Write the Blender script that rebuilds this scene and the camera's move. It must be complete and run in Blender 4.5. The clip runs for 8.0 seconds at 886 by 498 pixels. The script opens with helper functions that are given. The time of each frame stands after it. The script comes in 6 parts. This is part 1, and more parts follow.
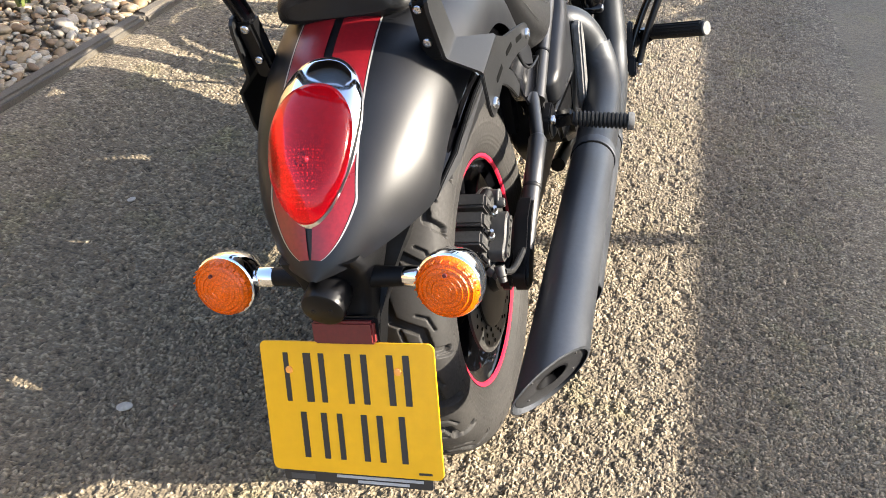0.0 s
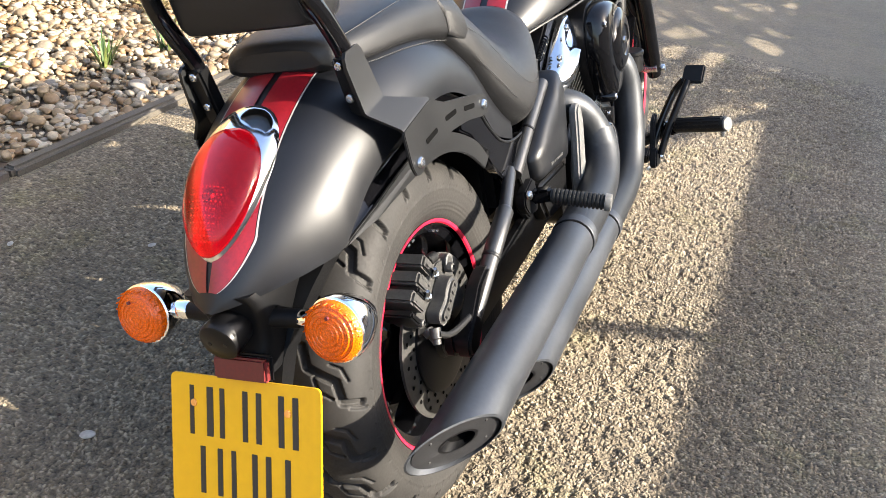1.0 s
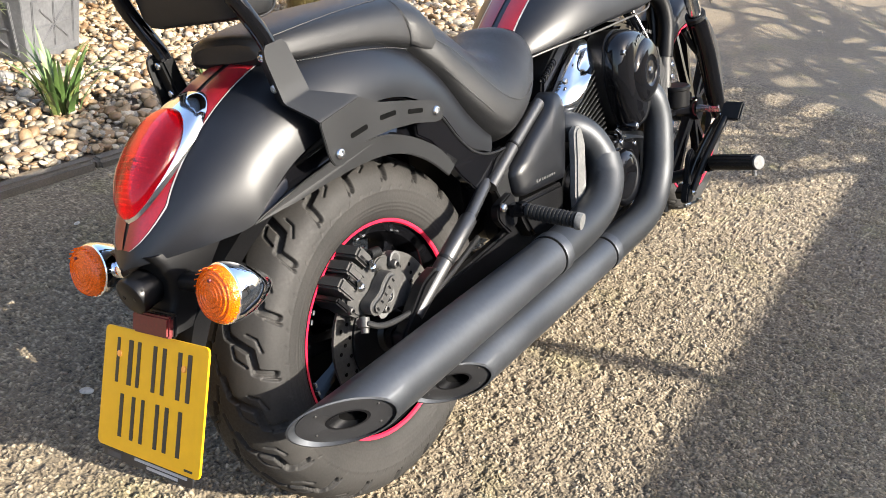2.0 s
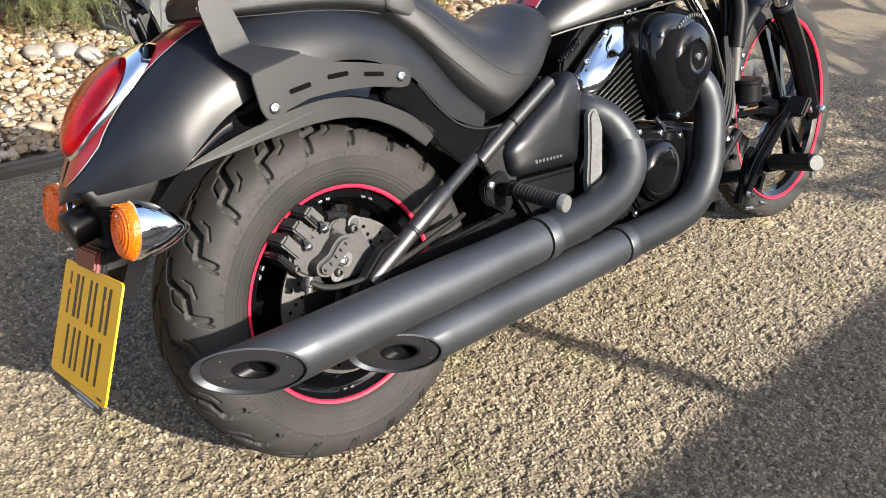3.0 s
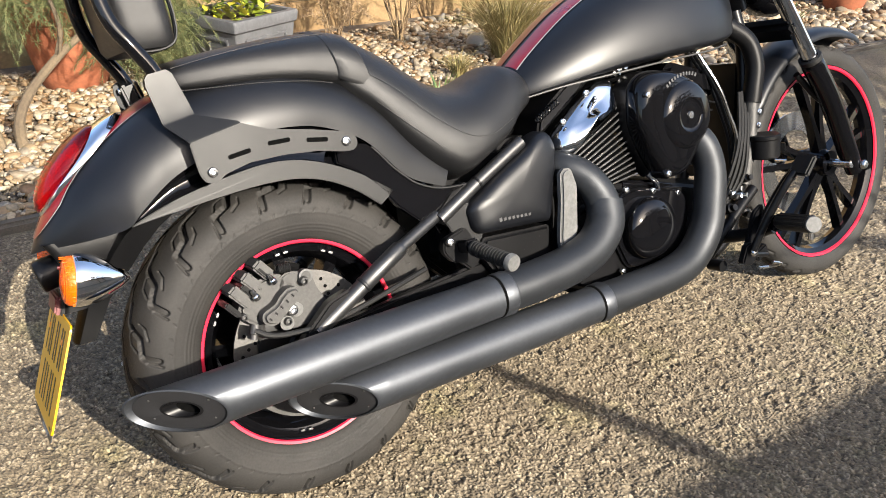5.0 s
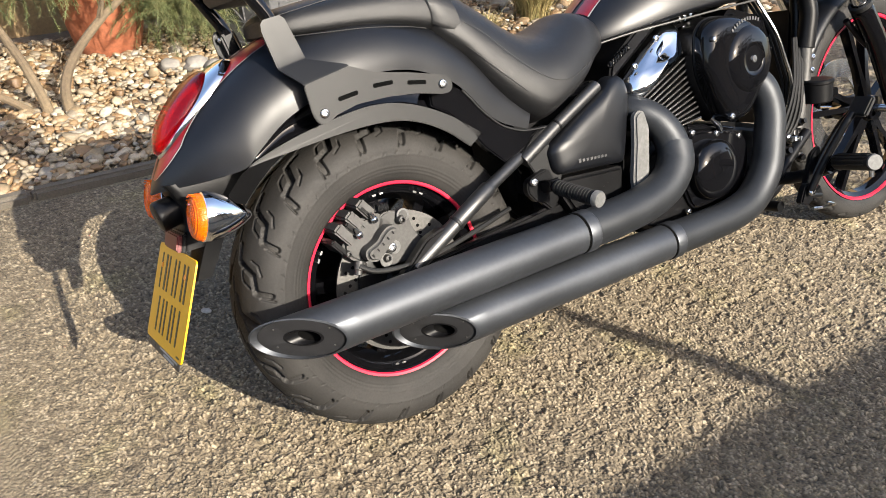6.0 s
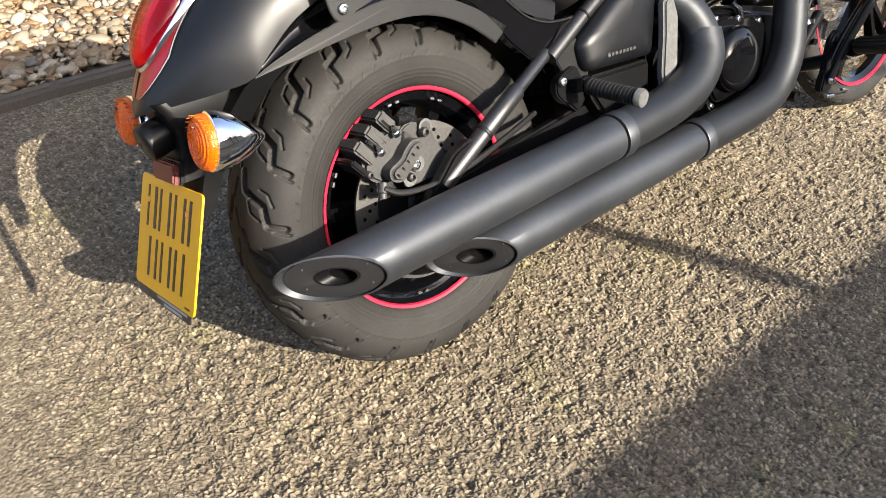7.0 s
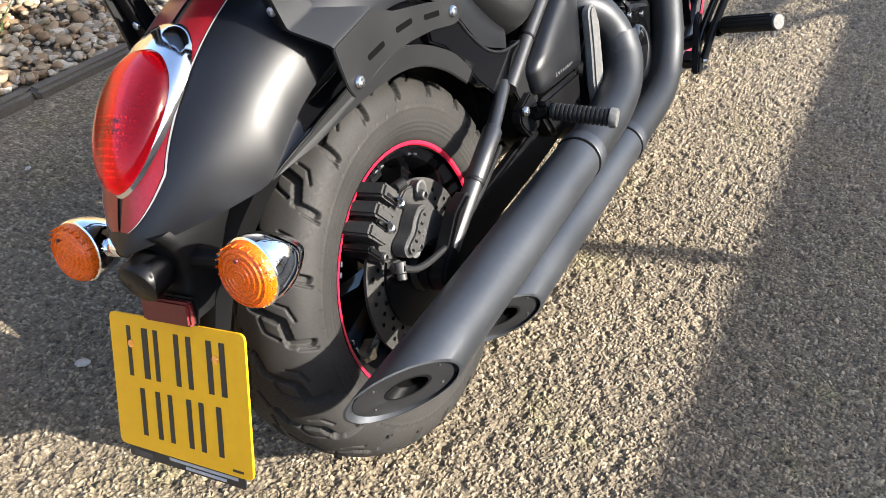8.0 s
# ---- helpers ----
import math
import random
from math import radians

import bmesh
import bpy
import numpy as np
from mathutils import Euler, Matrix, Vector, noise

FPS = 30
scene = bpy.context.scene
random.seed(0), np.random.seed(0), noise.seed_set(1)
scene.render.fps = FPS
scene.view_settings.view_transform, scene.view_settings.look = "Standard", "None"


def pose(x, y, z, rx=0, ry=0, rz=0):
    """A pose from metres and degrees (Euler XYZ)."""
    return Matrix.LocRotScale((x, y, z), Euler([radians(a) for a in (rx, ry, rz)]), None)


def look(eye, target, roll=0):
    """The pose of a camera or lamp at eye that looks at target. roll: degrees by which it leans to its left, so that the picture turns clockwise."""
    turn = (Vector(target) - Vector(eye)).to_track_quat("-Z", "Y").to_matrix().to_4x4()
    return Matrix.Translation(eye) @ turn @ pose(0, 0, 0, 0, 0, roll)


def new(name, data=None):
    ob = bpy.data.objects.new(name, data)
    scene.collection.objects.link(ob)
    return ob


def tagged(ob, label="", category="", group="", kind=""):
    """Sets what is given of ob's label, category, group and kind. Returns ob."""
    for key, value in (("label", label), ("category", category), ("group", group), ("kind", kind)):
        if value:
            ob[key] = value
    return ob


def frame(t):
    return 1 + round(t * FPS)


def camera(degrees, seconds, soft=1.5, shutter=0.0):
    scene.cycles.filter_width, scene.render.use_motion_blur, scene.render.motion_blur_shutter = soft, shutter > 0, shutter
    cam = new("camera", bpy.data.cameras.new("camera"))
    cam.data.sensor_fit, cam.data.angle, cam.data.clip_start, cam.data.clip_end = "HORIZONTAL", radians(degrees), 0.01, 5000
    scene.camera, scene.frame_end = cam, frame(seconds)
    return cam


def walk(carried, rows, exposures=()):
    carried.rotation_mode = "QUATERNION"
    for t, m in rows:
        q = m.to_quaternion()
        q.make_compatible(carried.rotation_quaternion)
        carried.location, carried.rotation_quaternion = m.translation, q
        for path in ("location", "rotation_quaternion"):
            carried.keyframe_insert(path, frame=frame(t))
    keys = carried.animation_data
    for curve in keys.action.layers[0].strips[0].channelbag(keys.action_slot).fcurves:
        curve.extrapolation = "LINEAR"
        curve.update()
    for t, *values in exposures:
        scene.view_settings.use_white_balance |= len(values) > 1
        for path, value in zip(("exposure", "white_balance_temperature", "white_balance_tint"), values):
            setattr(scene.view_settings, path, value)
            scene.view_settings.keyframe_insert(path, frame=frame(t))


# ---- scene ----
cam = camera(57.5, 8.0, 0.6)
PATH = [
    (0, (0.07, 0.063, 1.185), (-0.238, 1.634, -0.012), 7.1),
    (0.5, (0.163, 0.041, 1.195), (-0.236, 1.651, 0.077), 6.4),
    (1, (0.312, 0.109, 1.179), (-0.278, 1.713, 0.141), 7.3),
    (1.2, (0.406, 0.15, 1.182), (-0.25, 1.744, 0.168), 7.5),
    (2.3, (0.712, 0.241, 1.179), (-0.321, 1.642, 0.195), 6.0),
    (2.5, (0.77, 0.294, 1.16), (-0.332, 1.635, 0.166), 5.5),
    (3, (0.908, 0.43, 1.144), (-0.325, 1.641, 0.136), 4.7),
    (3.5, (1.066, 0.5, 1.187), (-0.269, 1.606, 0.189), 3.7),
    (4, (1.129, 0.657, 1.218), (-0.278, 1.689, 0.241), 2.6),
    (4.2, (1.143, 0.724, 1.231), (-0.285, 1.734, 0.261), 2.3),
    (5.3, (1.141, 0.614, 1.221), (-0.334, 1.576, 0.273), 0.8),
    (5.5, (1.137, 0.562, 1.219), (-0.335, 1.521, 0.262), 0.5),
    (6, (1.123, 0.472, 1.205), (-0.313, 1.427, 0.193), 0.2),
    (6.5, (1.003, 0.432, 1.183), (-0.352, 1.415, 0.089), 0.3),
    (7, (0.869, 0.411, 1.134), (-0.337, 1.445, -0.08), 0.9),
    (7.5, (0.659, 0.344, 1.123), (-0.309, 1.56, -0.136), 2.5),
    (8, (0.431, 0.288, 1.157), (-0.288, 1.683, -0.082), 2.8),
]
walk(cam, [(t, look(eye, target, roll)) for t, eye, target, roll in PATH], exposures=[(0, 2.58, 6750, 10), (1, 2.60, 6700, 10), (2.5, 2.13, 6450, 10), (4, 1.92, 6450, 10), (5.5, 1.82, 6650, 10), (6, 1.84, 6650, 10), (7, 1.92, 6650, 10), (8, 2.28, 6350, 10)])

# ---- light ----
SUN = Vector((1.95, 0.30, 1.0)).normalized()
world = bpy.data.worlds.new("sky")
scene.world = world
world.use_nodes = True
wn = world.node_tree
sky = wn.nodes.new("ShaderNodeTexSky")
sky.sky_type = "NISHITA"
sky.sun_disc = False
sky.sun_elevation = math.asin(SUN.z)
sky.sun_rotation = math.atan2(SUN.x, SUN.y)
sky.air_density, sky.dust_density = 0.85, 2.6
wn.links.new(sky.outputs[0], wn.nodes["Background"].inputs[0])
wn.nodes["Background"].inputs[1].default_value = 0.138
sun_data = bpy.data.lights.new("sun", "SUN")
sun_data.energy, sun_data.angle, sun_data.color = 4.2, radians(0.3), (1.0, 0.935, 0.825)
sun = new("sun", sun_data)
sun.matrix_world = look(SUN * 30, (0, 0, 0))


# ---- materials ----
def material(name):
    m = bpy.data.materials.new(name)
    m.use_nodes = True
    nt = m.node_tree
    return m, nt, nt.nodes["Principled BSDF"]


def node(nt, kind, **values):
    n = nt.nodes.new(kind)
    for key, v in values.items():
        n.inputs[key].default_value = v
    return n


def ramp(nt, source, stops):
    r = nt.nodes.new("ShaderNodeValToRGB")
    e = r.color_ramp.elements
    while len(e) < len(stops):
        e.new(0.5)
    for el, (p, c) in zip(e, stops):
        el.position = p
        el.color = (*c, 1) if len(c) == 3 else c
    nt.links.new(source, r.inputs[0])
    return r.outputs[0]


def coords(nt):
    return nt.nodes.new("ShaderNodeTexCoord").outputs["Object"]


def tex_noise(nt, vec, scale, detail=4.0, rough=0.55):
    n = node(nt, "ShaderNodeTexNoise", Scale=scale, Detail=detail, Roughness=rough)
    nt.links.new(vec, n.inputs["Vector"])
    return n.outputs["Fac"]


def bump(nt, height, strength, distance, normal=None):
    b = node(nt, "ShaderNodeBump", Strength=strength, Distance=distance)
    nt.links.new(height, b.inputs["Height"])
    if normal is not None:
        nt.links.new(normal, b.inputs["Normal"])
    return b.outputs[0]


def plain(name, colour, rough, metal=0.0, grain=0.12, scale=60, relief=0.0, rscale=400, coat=0.0, spec=0.5, rough_var=0.12):
    """A surface with slight colour and gloss variation at two scales and a fine relief."""
    m, nt, p = material(name)
    vec = coords(nt)
    big, small = tex_noise(nt, vec, 7.0, 5), tex_noise(nt, vec, scale, 4)
    mixed = node(nt, "ShaderNodeMath")
    mixed.operation = "MULTIPLY"
    nt.links.new(big, mixed.inputs[0])
    nt.links.new(small, mixed.inputs[1])
    lo = tuple(max(0, c * (1 - grain)) for c in colour)
    hi = tuple(min(1, c * (1 + grain)) for c in colour)
    nt.links.new(ramp(nt, mixed.outputs[0], [(0.12, lo), (0.4, hi)]), p.inputs["Base Color"])
    r0, r1 = max(0.02, rough - rough_var * rough), min(1, rough + rough_var * rough)
    nt.links.new(ramp(nt, big, [(0.3, (r0,) * 3), (0.7, (r1,) * 3)]), p.inputs["Roughness"])
    p.inputs["Metallic"].default_value = metal
    p.inputs["Specular IOR Level"].default_value = spec
    p.inputs["Coat Weight"].default_value = coat
    if relief:
        nt.links.new(bump(nt, tex_noise(nt, vec, rscale, 3), relief, 0.0008), p.inputs["Normal"])
    return m


SATIN = plain("satin_black_paint", (0.0026, 0.0030, 0.0042), 0.41, 0.0, 0.25, 300, 0.02, 900, 0.0, 0.35)
GLOSS = plain("gloss_black_paint", (0.0025, 0.0025, 0.003), 0.06, 0.0, 0.2, 80, 0.0, 400, 0.0, 0.32)
POWDER = plain("powder_coated_steel", (0.0032, 0.0034, 0.0038), 0.47, 0.0, 0.15, 500, 0.10, 1400, 0.0, 0.32)
STEELBLK = plain("black_steel", (0.0032, 0.0032, 0.0036), 0.34, 0.0, 0.2, 200, 0.04, 700, 0.0, 0.19)
EXHAUST = plain("satin_exhaust_black", (0.052, 0.056, 0.063), 0.46, 0.75, 0.10, 120, 0.05, 900, 0.0, 0.5)
# The same satin black as EXHAUST, darkened to dim the sun on the bends.
EXHAUST_DIM = plain("exhaust_black_dimmed", (0.024, 0.026, 0.029), 0.47, 0.6, 0.12, 120, 0.05, 900, 0.0, 0.4)
STAY = plain("satin_stay_paint", (0.007, 0.0072, 0.0078), 0.42, 0.0, 0.15, 300, 0.05, 900, 0.0, 0.7)
ENDCAP = plain("exhaust_end_cap", (0.011, 0.011, 0.012), 0.5, 0.2, 0.15, 200, 0.1, 900)
CHROME = plain("chrome", (0.80, 0.81, 0.83), 0.055, 1.0, 0.03, 40)
HOOD = plain("polished_hood_chrome", (0.72, 0.73, 0.75), 0.09, 1.0, 0.05, 40)
DULLRED = plain("weathered_red_reflector", (0.085, 0.004, 0.004), 0.45, 0.0, 0.2, 200)
DISC = plain("worn_brake_disc", (0.085, 0.082, 0.078), 0.46, 0.8, 0.2, 200)
STEEL = plain("brushed_steel", (0.50, 0.50, 0.50), 0.26, 1.0, 0.1, 300)
ALLOY = plain("grey_cast_alloy", (0.030, 0.029, 0.0275), 0.52, 0.2, 0.3, 160, 0.35, 700)
DULL = plain("worn_dull_alloy", (0.085, 0.085, 0.083), 0.62, 0.2, 0.3, 140, 0.3, 600, 0.0, 0.3)
PLASTIC = plain("black_plastic", (0.0036, 0.0036, 0.0039), 0.42, 0.0, 0.2, 200, 0.15, 900, 0.0, 0.12)
VINYL = plain("black_seat_vinyl", (0.0062, 0.0062, 0.0066), 0.47, 0.0, 0.2, 120, 0.35, 1500, 0.0, 0.32)
THREAD = plain("grey_stitching", (0.028, 0.028, 0.027), 0.8, 0.0, 0.2, 300)
RUBBER = plain("black_rubber", (0.006, 0.006, 0.006), 0.6, 0.0, 0.25, 120, 0.2, 700, 0.0, 0.25)
REDPAINT = plain("red_stripe_paint", (0.15, 0.0055, 0.009), 0.30, 0.0, 0.2, 200)
SILVERLINE = plain("silver_pinstripe", (0.28, 0.27, 0.25), 0.35, 0.3, 0.1, 200)
RIMRED = plain("red_rim_tape", (0.42, 0.008, 0.030), 0.4, 0.0, 0.1, 200)
YELLOW = plain("yellow_plate", (0.66, 0.34, 0.002), 0.33, 0.0, 0.05, 60)
INK = plain("black_plate_print", (0.012, 0.012, 0.013), 0.4, 0.0, 0.2, 200)
WHITEPRINT = plain("white_print", (0.30, 0.30, 0.29), 0.5, 0.0, 0.1, 200)
GREYPRINT = plain("grey_print", (0.05, 0.05, 0.05), 0.5, 0.2, 0.1, 200)
# Near-black with the shade of holes, slots and gaps put into the colour.
DARKHOLE = plain("hole_shade_black", (0.0012, 0.0012, 0.0012), 0.9, 0.0, 0.2, 100, 0.0, 400, 0.0, 0.05)
ORANGECAP = plain("orange_screw_cap", (0.75, 0.30, 0.05), 0.4, 0.0, 0.1, 100)


def lens_material(name, colour, rough, pattern, relief=0.5, coat=0.3):
    """Coloured moulded plastic with a ribbed or prismatic inside and a clear glossy skin."""
    m, nt, p = material(name)
    vec = coords(nt)
    v = node(nt, "ShaderNodeTexVoronoi", Scale=pattern)
    nt.links.new(vec, v.inputs["Vector"])
    dark = tuple(c * 0.55 for c in colour)
    nt.links.new(ramp(nt, v.outputs["Distance"], [(0.1, colour), (0.7, dark)]), p.inputs["Base Color"])
    p.inputs["Roughness"].default_value = rough
    p.inputs["Coat Weight"].default_value = coat
    p.inputs["Coat Roughness"].default_value = 0.03
    p.inputs["Specular IOR Level"].default_value = 0.35
    nt.links.new(bump(nt, v.outputs["Distance"], relief, 0.002), p.inputs["Normal"])
    return m


AMBER = lens_material("amber_lens", (0.86, 0.125, 0.0008), 0.25, 420, 0.35, 0.2)
REFLECTOR = lens_material("faceted_reflector", (0.80, 0.78, 0.78), 0.22, 120, 0.9, 0.0)


def clear_red():
    """Clear red moulded plastic, glossy outside."""
    m, nt, p = material("clear_red_lens")
    p.inputs["Base Color"].default_value = (0.60, 0.002, 0.006, 1)
    p.inputs["Transmission Weight"].default_value = 0.965
    p.inputs["IOR"].default_value = 1.35
    vec = coords(nt)
    nt.links.new(ramp(nt, tex_noise(nt, vec, 14, 5), [(0.3, (0.03,) * 3), (0.7, (0.09,) * 3)]), p.inputs["Roughness"])
    return m


REDLENS = clear_red()


def tyre_material():
    m, nt, p = material("tyre_rubber")
    p.inputs["Specular IOR Level"].default_value = 0.22
    vec = coords(nt)
    big, fine = tex_noise(nt, vec, 9, 6), tex_noise(nt, vec, 240, 3)
    nt.links.new(ramp(nt, big, [(0.3, (0.0125, 0.0118, 0.0110)), (0.7, (0.0230, 0.0214, 0.0196))]), p.inputs["Base Color"])
    nt.links.new(ramp(nt, fine, [(0.3, (0.55,) * 3), (0.7, (0.8,) * 3)]), p.inputs["Roughness"])
    nt.links.new(bump(nt, fine, 0.25, 0.0006), p.inputs["Normal"])
    return m


TYRE = tyre_material()


def asphalt_material():
    """Coarse worn asphalt: angular chips of 4 to 9 mm set in dark binder."""
    m, nt, p = material("coarse_asphalt")
    vec = coords(nt)
    warp = nt.nodes.new("ShaderNodeVectorMath")
    warp.operation = "MULTIPLY_ADD"
    nz = node(nt, "ShaderNodeTexNoise", Scale=95.0, Detail=2.0)
    nt.links.new(vec, nz.inputs["Vector"])
    nt.links.new(nz.outputs["Color"], warp.inputs[0])
    warp.inputs[1].default_value = (0.010,) * 3
    nt.links.new(vec, warp.inputs[2])

    def chips(scale):
        v = node(nt, "ShaderNodeTexVoronoi", Scale=scale, Randomness=1.0)
        nt.links.new(warp.outputs[0], v.inputs["Vector"])
        split = nt.nodes.new("ShaderNodeSeparateColor")
        nt.links.new(v.outputs["Color"], split.inputs[0])
        return split, v.outputs["Distance"]

    def times(x, y):
        mul = nt.nodes.new("ShaderNodeMix")
        mul.data_type, mul.blend_type = "RGBA", "MULTIPLY"
        mul.inputs[0].default_value = 1.0
        nt.links.new(x, mul.inputs[6])
        nt.links.new(y, mul.inputs[7])
        return mul.outputs[2]
    big, big_far = chips(116.0)
    small, small_far = chips(300.0)
    pick = nt.nodes.new("ShaderNodeAttribute")
    pick.attribute_name = "chip"
    mixed = node(nt, "ShaderNodeMath")
    mixed.operation = "ADD"
    half = node(nt, "ShaderNodeMath")
    half.operation = "MULTIPLY"
    half.inputs[1].default_value = 0.35
    nt.links.new(big.outputs[0], half.inputs[0])
    nt.links.new(pick.outputs["Fac"], mixed.inputs[0])
    nt.links.new(half.outputs[0], mixed.inputs[1])
    # gaps are dark as binder, and darker still for the shade between chips
    stones = ramp(nt, mixed.outputs[0], [(0.06, (0.022, 0.017, 0.0115)), (0.30, (0.088, 0.070, 0.047)), (0.75, (0.158, 0.128, 0.087)), (1.0, (0.250, 0.209, 0.150))])
    fine = ramp(nt, small.outputs[0], [(0.0, (0.84, 0.84, 0.84)), (1.0, (1.16, 1.15, 1.13))])
    stain = ramp(nt, tex_noise(nt, vec, 1.7, 6, 0.6), [(0.3, (0.82, 0.82, 0.82)), (0.7, (1.12, 1.10, 1.05))])
    moss = ramp(nt, tex_noise(nt, vec, 4.5, 4, 0.6), [(0.55, (1, 1, 1)), (0.75, (0.98, 1.04, 0.80))])
    nt.links.new(times(times(times(stones, fine), stain), moss), p.inputs["Base Color"])
    p.inputs["Roughness"].default_value = 0.80
    p.inputs["Specular IOR Level"].default_value = 0.35
    grit = bump(nt, small_far, 0.5, 0.0014, bump(nt, ramp(nt, big_far, [(0.25, (1, 1, 1)), (0.75, (0, 0, 0))]), 0.6, 0.004))
    nt.links.new(bump(nt, tex_noise(nt, vec, 420, 3, 0.6), 0.5, 0.0012, grit), p.inputs["Normal"])
    return m


def speckled(name, stops, rough, per_island=True, relief=0.3, scale=90, obj_random=False, dist=0.002):
    """Natural pieces whose tone differs from piece to piece."""
    m, nt, p = material(name)
    vec = coords(nt)
    if obj_random:
        pick = nt.nodes.new("ShaderNodeObjectInfo").outputs["Random"]
    elif per_island:
        pick = nt.nodes.new("ShaderNodeNewGeometry").outputs["Random Per Island"]
    else:
        pick = tex_noise(nt, vec, 5, 6)
    base = ramp(nt, pick, stops)
    fine = tex_noise(nt, vec, scale, 5, 0.6)
    var = ramp(nt, fine, [(0.3, (0.74, 0.74, 0.74)), (0.7, (1.15, 1.14, 1.12))])
    mul = nt.nodes.new("ShaderNodeMix")
    mul.data_type, mul.blend_type = "RGBA", "MULTIPLY"
    mul.inputs[0].default_value = 1.0
    nt.links.new(base, mul.inputs[6])
    nt.links.new(var, mul.inputs[7])
    nt.links.new(mul.outputs[2], p.inputs["Base Color"])
    p.inputs["Roughness"].default_value = rough
    nt.links.new(bump(nt, fine, relief, dist), p.inputs["Normal"])
    return m


ASPHALT = asphalt_material()
PEBBLE = speckled("river_pebbles", [(0.0, (0.095, 0.055, 0.025)), (0.18, (0.171, 0.105, 0.050)), (0.4, (0.211, 0.156, 0.091)), (0.58, (0.144, 0.119, 0.085)),
                                    (0.75, (0.268, 0.216, 0.145)), (0.92, (0.330, 0.291, 0.225)), (1.0, (0.104, 0.095, 0.085))], 0.6, scale=120)
SOIL = speckled("gravel_bed_soil", [(0.2, (0.06, 0.046, 0.033)), (0.8, (0.12, 0.092, 0.065))], 0.9, False, 0.6, 40, dist=0.006)
KERB = speckled("weathered_concrete", [(0.3, (0.052, 0.044, 0.033)), (0.7, (0.090, 0.077, 0.060))], 0.85, False, 0.5, 160)
BLOCK = speckled("buff_stone_block", [(0.0, (0.17, 0.105, 0.045)), (0.5, (0.21, 0.138, 0.066)), (1.0, (0.25, 0.175, 0.092))], 0.9, False, 0.5, 60, True)
MORTAR = speckled("mortar", [(0.3, (0.11, 0.082, 0.05)), (0.7, (0.15, 0.115, 0.075))], 0.95, False, 0.4, 120)
TERRACOTTA = speckled("terracotta", [(0.3, (0.20, 0.058, 0.024)), (0.7, (0.27, 0.086, 0.038))], 0.85, False, 0.3, 60)
SLATE = speckled("grey_planter_stone", [(0.3, (0.052, 0.053, 0.056)), (0.7, (0.085, 0.086, 0.090))], 0.7, False, 0.3, 60)
BARK = speckled("shrub_bark", [(0.3, (0.060, 0.043, 0.026)), (0.7, (0.120, 0.088, 0.052))], 0.9, False, 0.7, 70, dist=0.004)
LEAF = speckled("strap_leaf_green", [(0.0, (0.036, 0.072, 0.018)), (0.6, (0.062, 0.108, 0.026)), (1.0, (0.15, 0.155, 0.042))], 0.5)
NEEDLE = speckled("grey_green_needles", [(0.0, (0.040, 0.058, 0.016)), (0.6, (0.072, 0.086, 0.026)), (1.0, (0.135, 0.118, 0.042))], 0.7)
STRAW = speckled("straw_grass", [(0.0, (0.20, 0.142, 0.052)), (0.5, (0.165, 0.150, 0.050)), (1.0, (0.29, 0.22, 0.10))], 0.7)
LIME = speckled("lime_green_leaves", [(0.0, (0.10, 0.16, 0.015)), (0.6, (0.21, 0.25, 0.02)), (1.0, (0.34, 0.28, 0.025))], 0.45)
TWIG = speckled("brown_twigs", [(0.0, (0.13, 0.085, 0.05)), (1.0, (0.24, 0.17, 0.09))], 0.9)
RENDERWALL = speckled("shade_house_render", [(0.3, (0.30, 0.22, 0.16)), (0.7, (0.38, 0.29, 0.21))], 0.9, False, 0.4, 30)


# ---- building helpers ----
def part(name, bm, mat, parent=None, label="", smooth=35):
    """Links a bmesh as one mesh object under a thing or a part."""
    me = bpy.data.meshes.new(name)
    bmesh.ops.recalc_face_normals(bm, faces=bm.faces)
    bm.to_mesh(me)
    bm.free()
    me.polygons.foreach_set("use_smooth", [True] * len(me.polygons))
    me.set_sharp_from_angle(angle=radians(smooth))
    me.materials.append(mat)
    ob = new(name, me)
    ob.parent = parent
    if label:
        tagged(ob, label)
    return ob


def raw(name, verts, faces, mat, parent=None, smooth=True):
    me = bpy.data.meshes.new(name)
    me.from_pydata([tuple(v) for v in verts], [], [tuple(f) for f in faces])
    me.polygons.foreach_set("use_smooth", [smooth] * len(me.polygons))
    me.materials.append(mat)
    ob = new(name, me)
    ob.parent = parent
    return ob


def empty(name, parent=None):
    ob = new(name)
    ob.empty_display_size = 0.1
    ob.parent = parent
    return ob


def spline(points, n):
    """Catmull-Rom through the points: n samples a span."""
    p = [np.array(q, float) for q in points]
    p = [2 * p[0] - p[1]] + p + [2 * p[-1] - p[-2]]
    out = []
    for i in range(1, len(p) - 2):
        a, b, c, d = p[i - 1:i + 3]
        for k in range(n):
            t = k / n
            out.append(0.5 * (2 * b + (c - a) * t + (2 * a - 5 * b + 4 * c - d) * t * t + (3 * b - a - 3 * c + d) * t ** 3))
    out.append(p[-2])
    return out


def loft(rings, closed=True, caps=True, bm=None):
    """Joins rings of equally many points. closed: each ring closes on itself."""
    bm = bm or bmesh.new()
    vs = [[bm.verts.new(tuple(q)) for q in r] for r in rings]
    n = len(rings[0])
    for a, b in zip(vs, vs[1:]):
        for i in range(n if closed else n - 1):
            j = (i + 1) % n
            bm.faces.new((a[i], a[j], b[j], b[i]))
    if caps and closed:
        bm.faces.new(vs[0])
        bm.faces.new(vs[-1])
    return bm


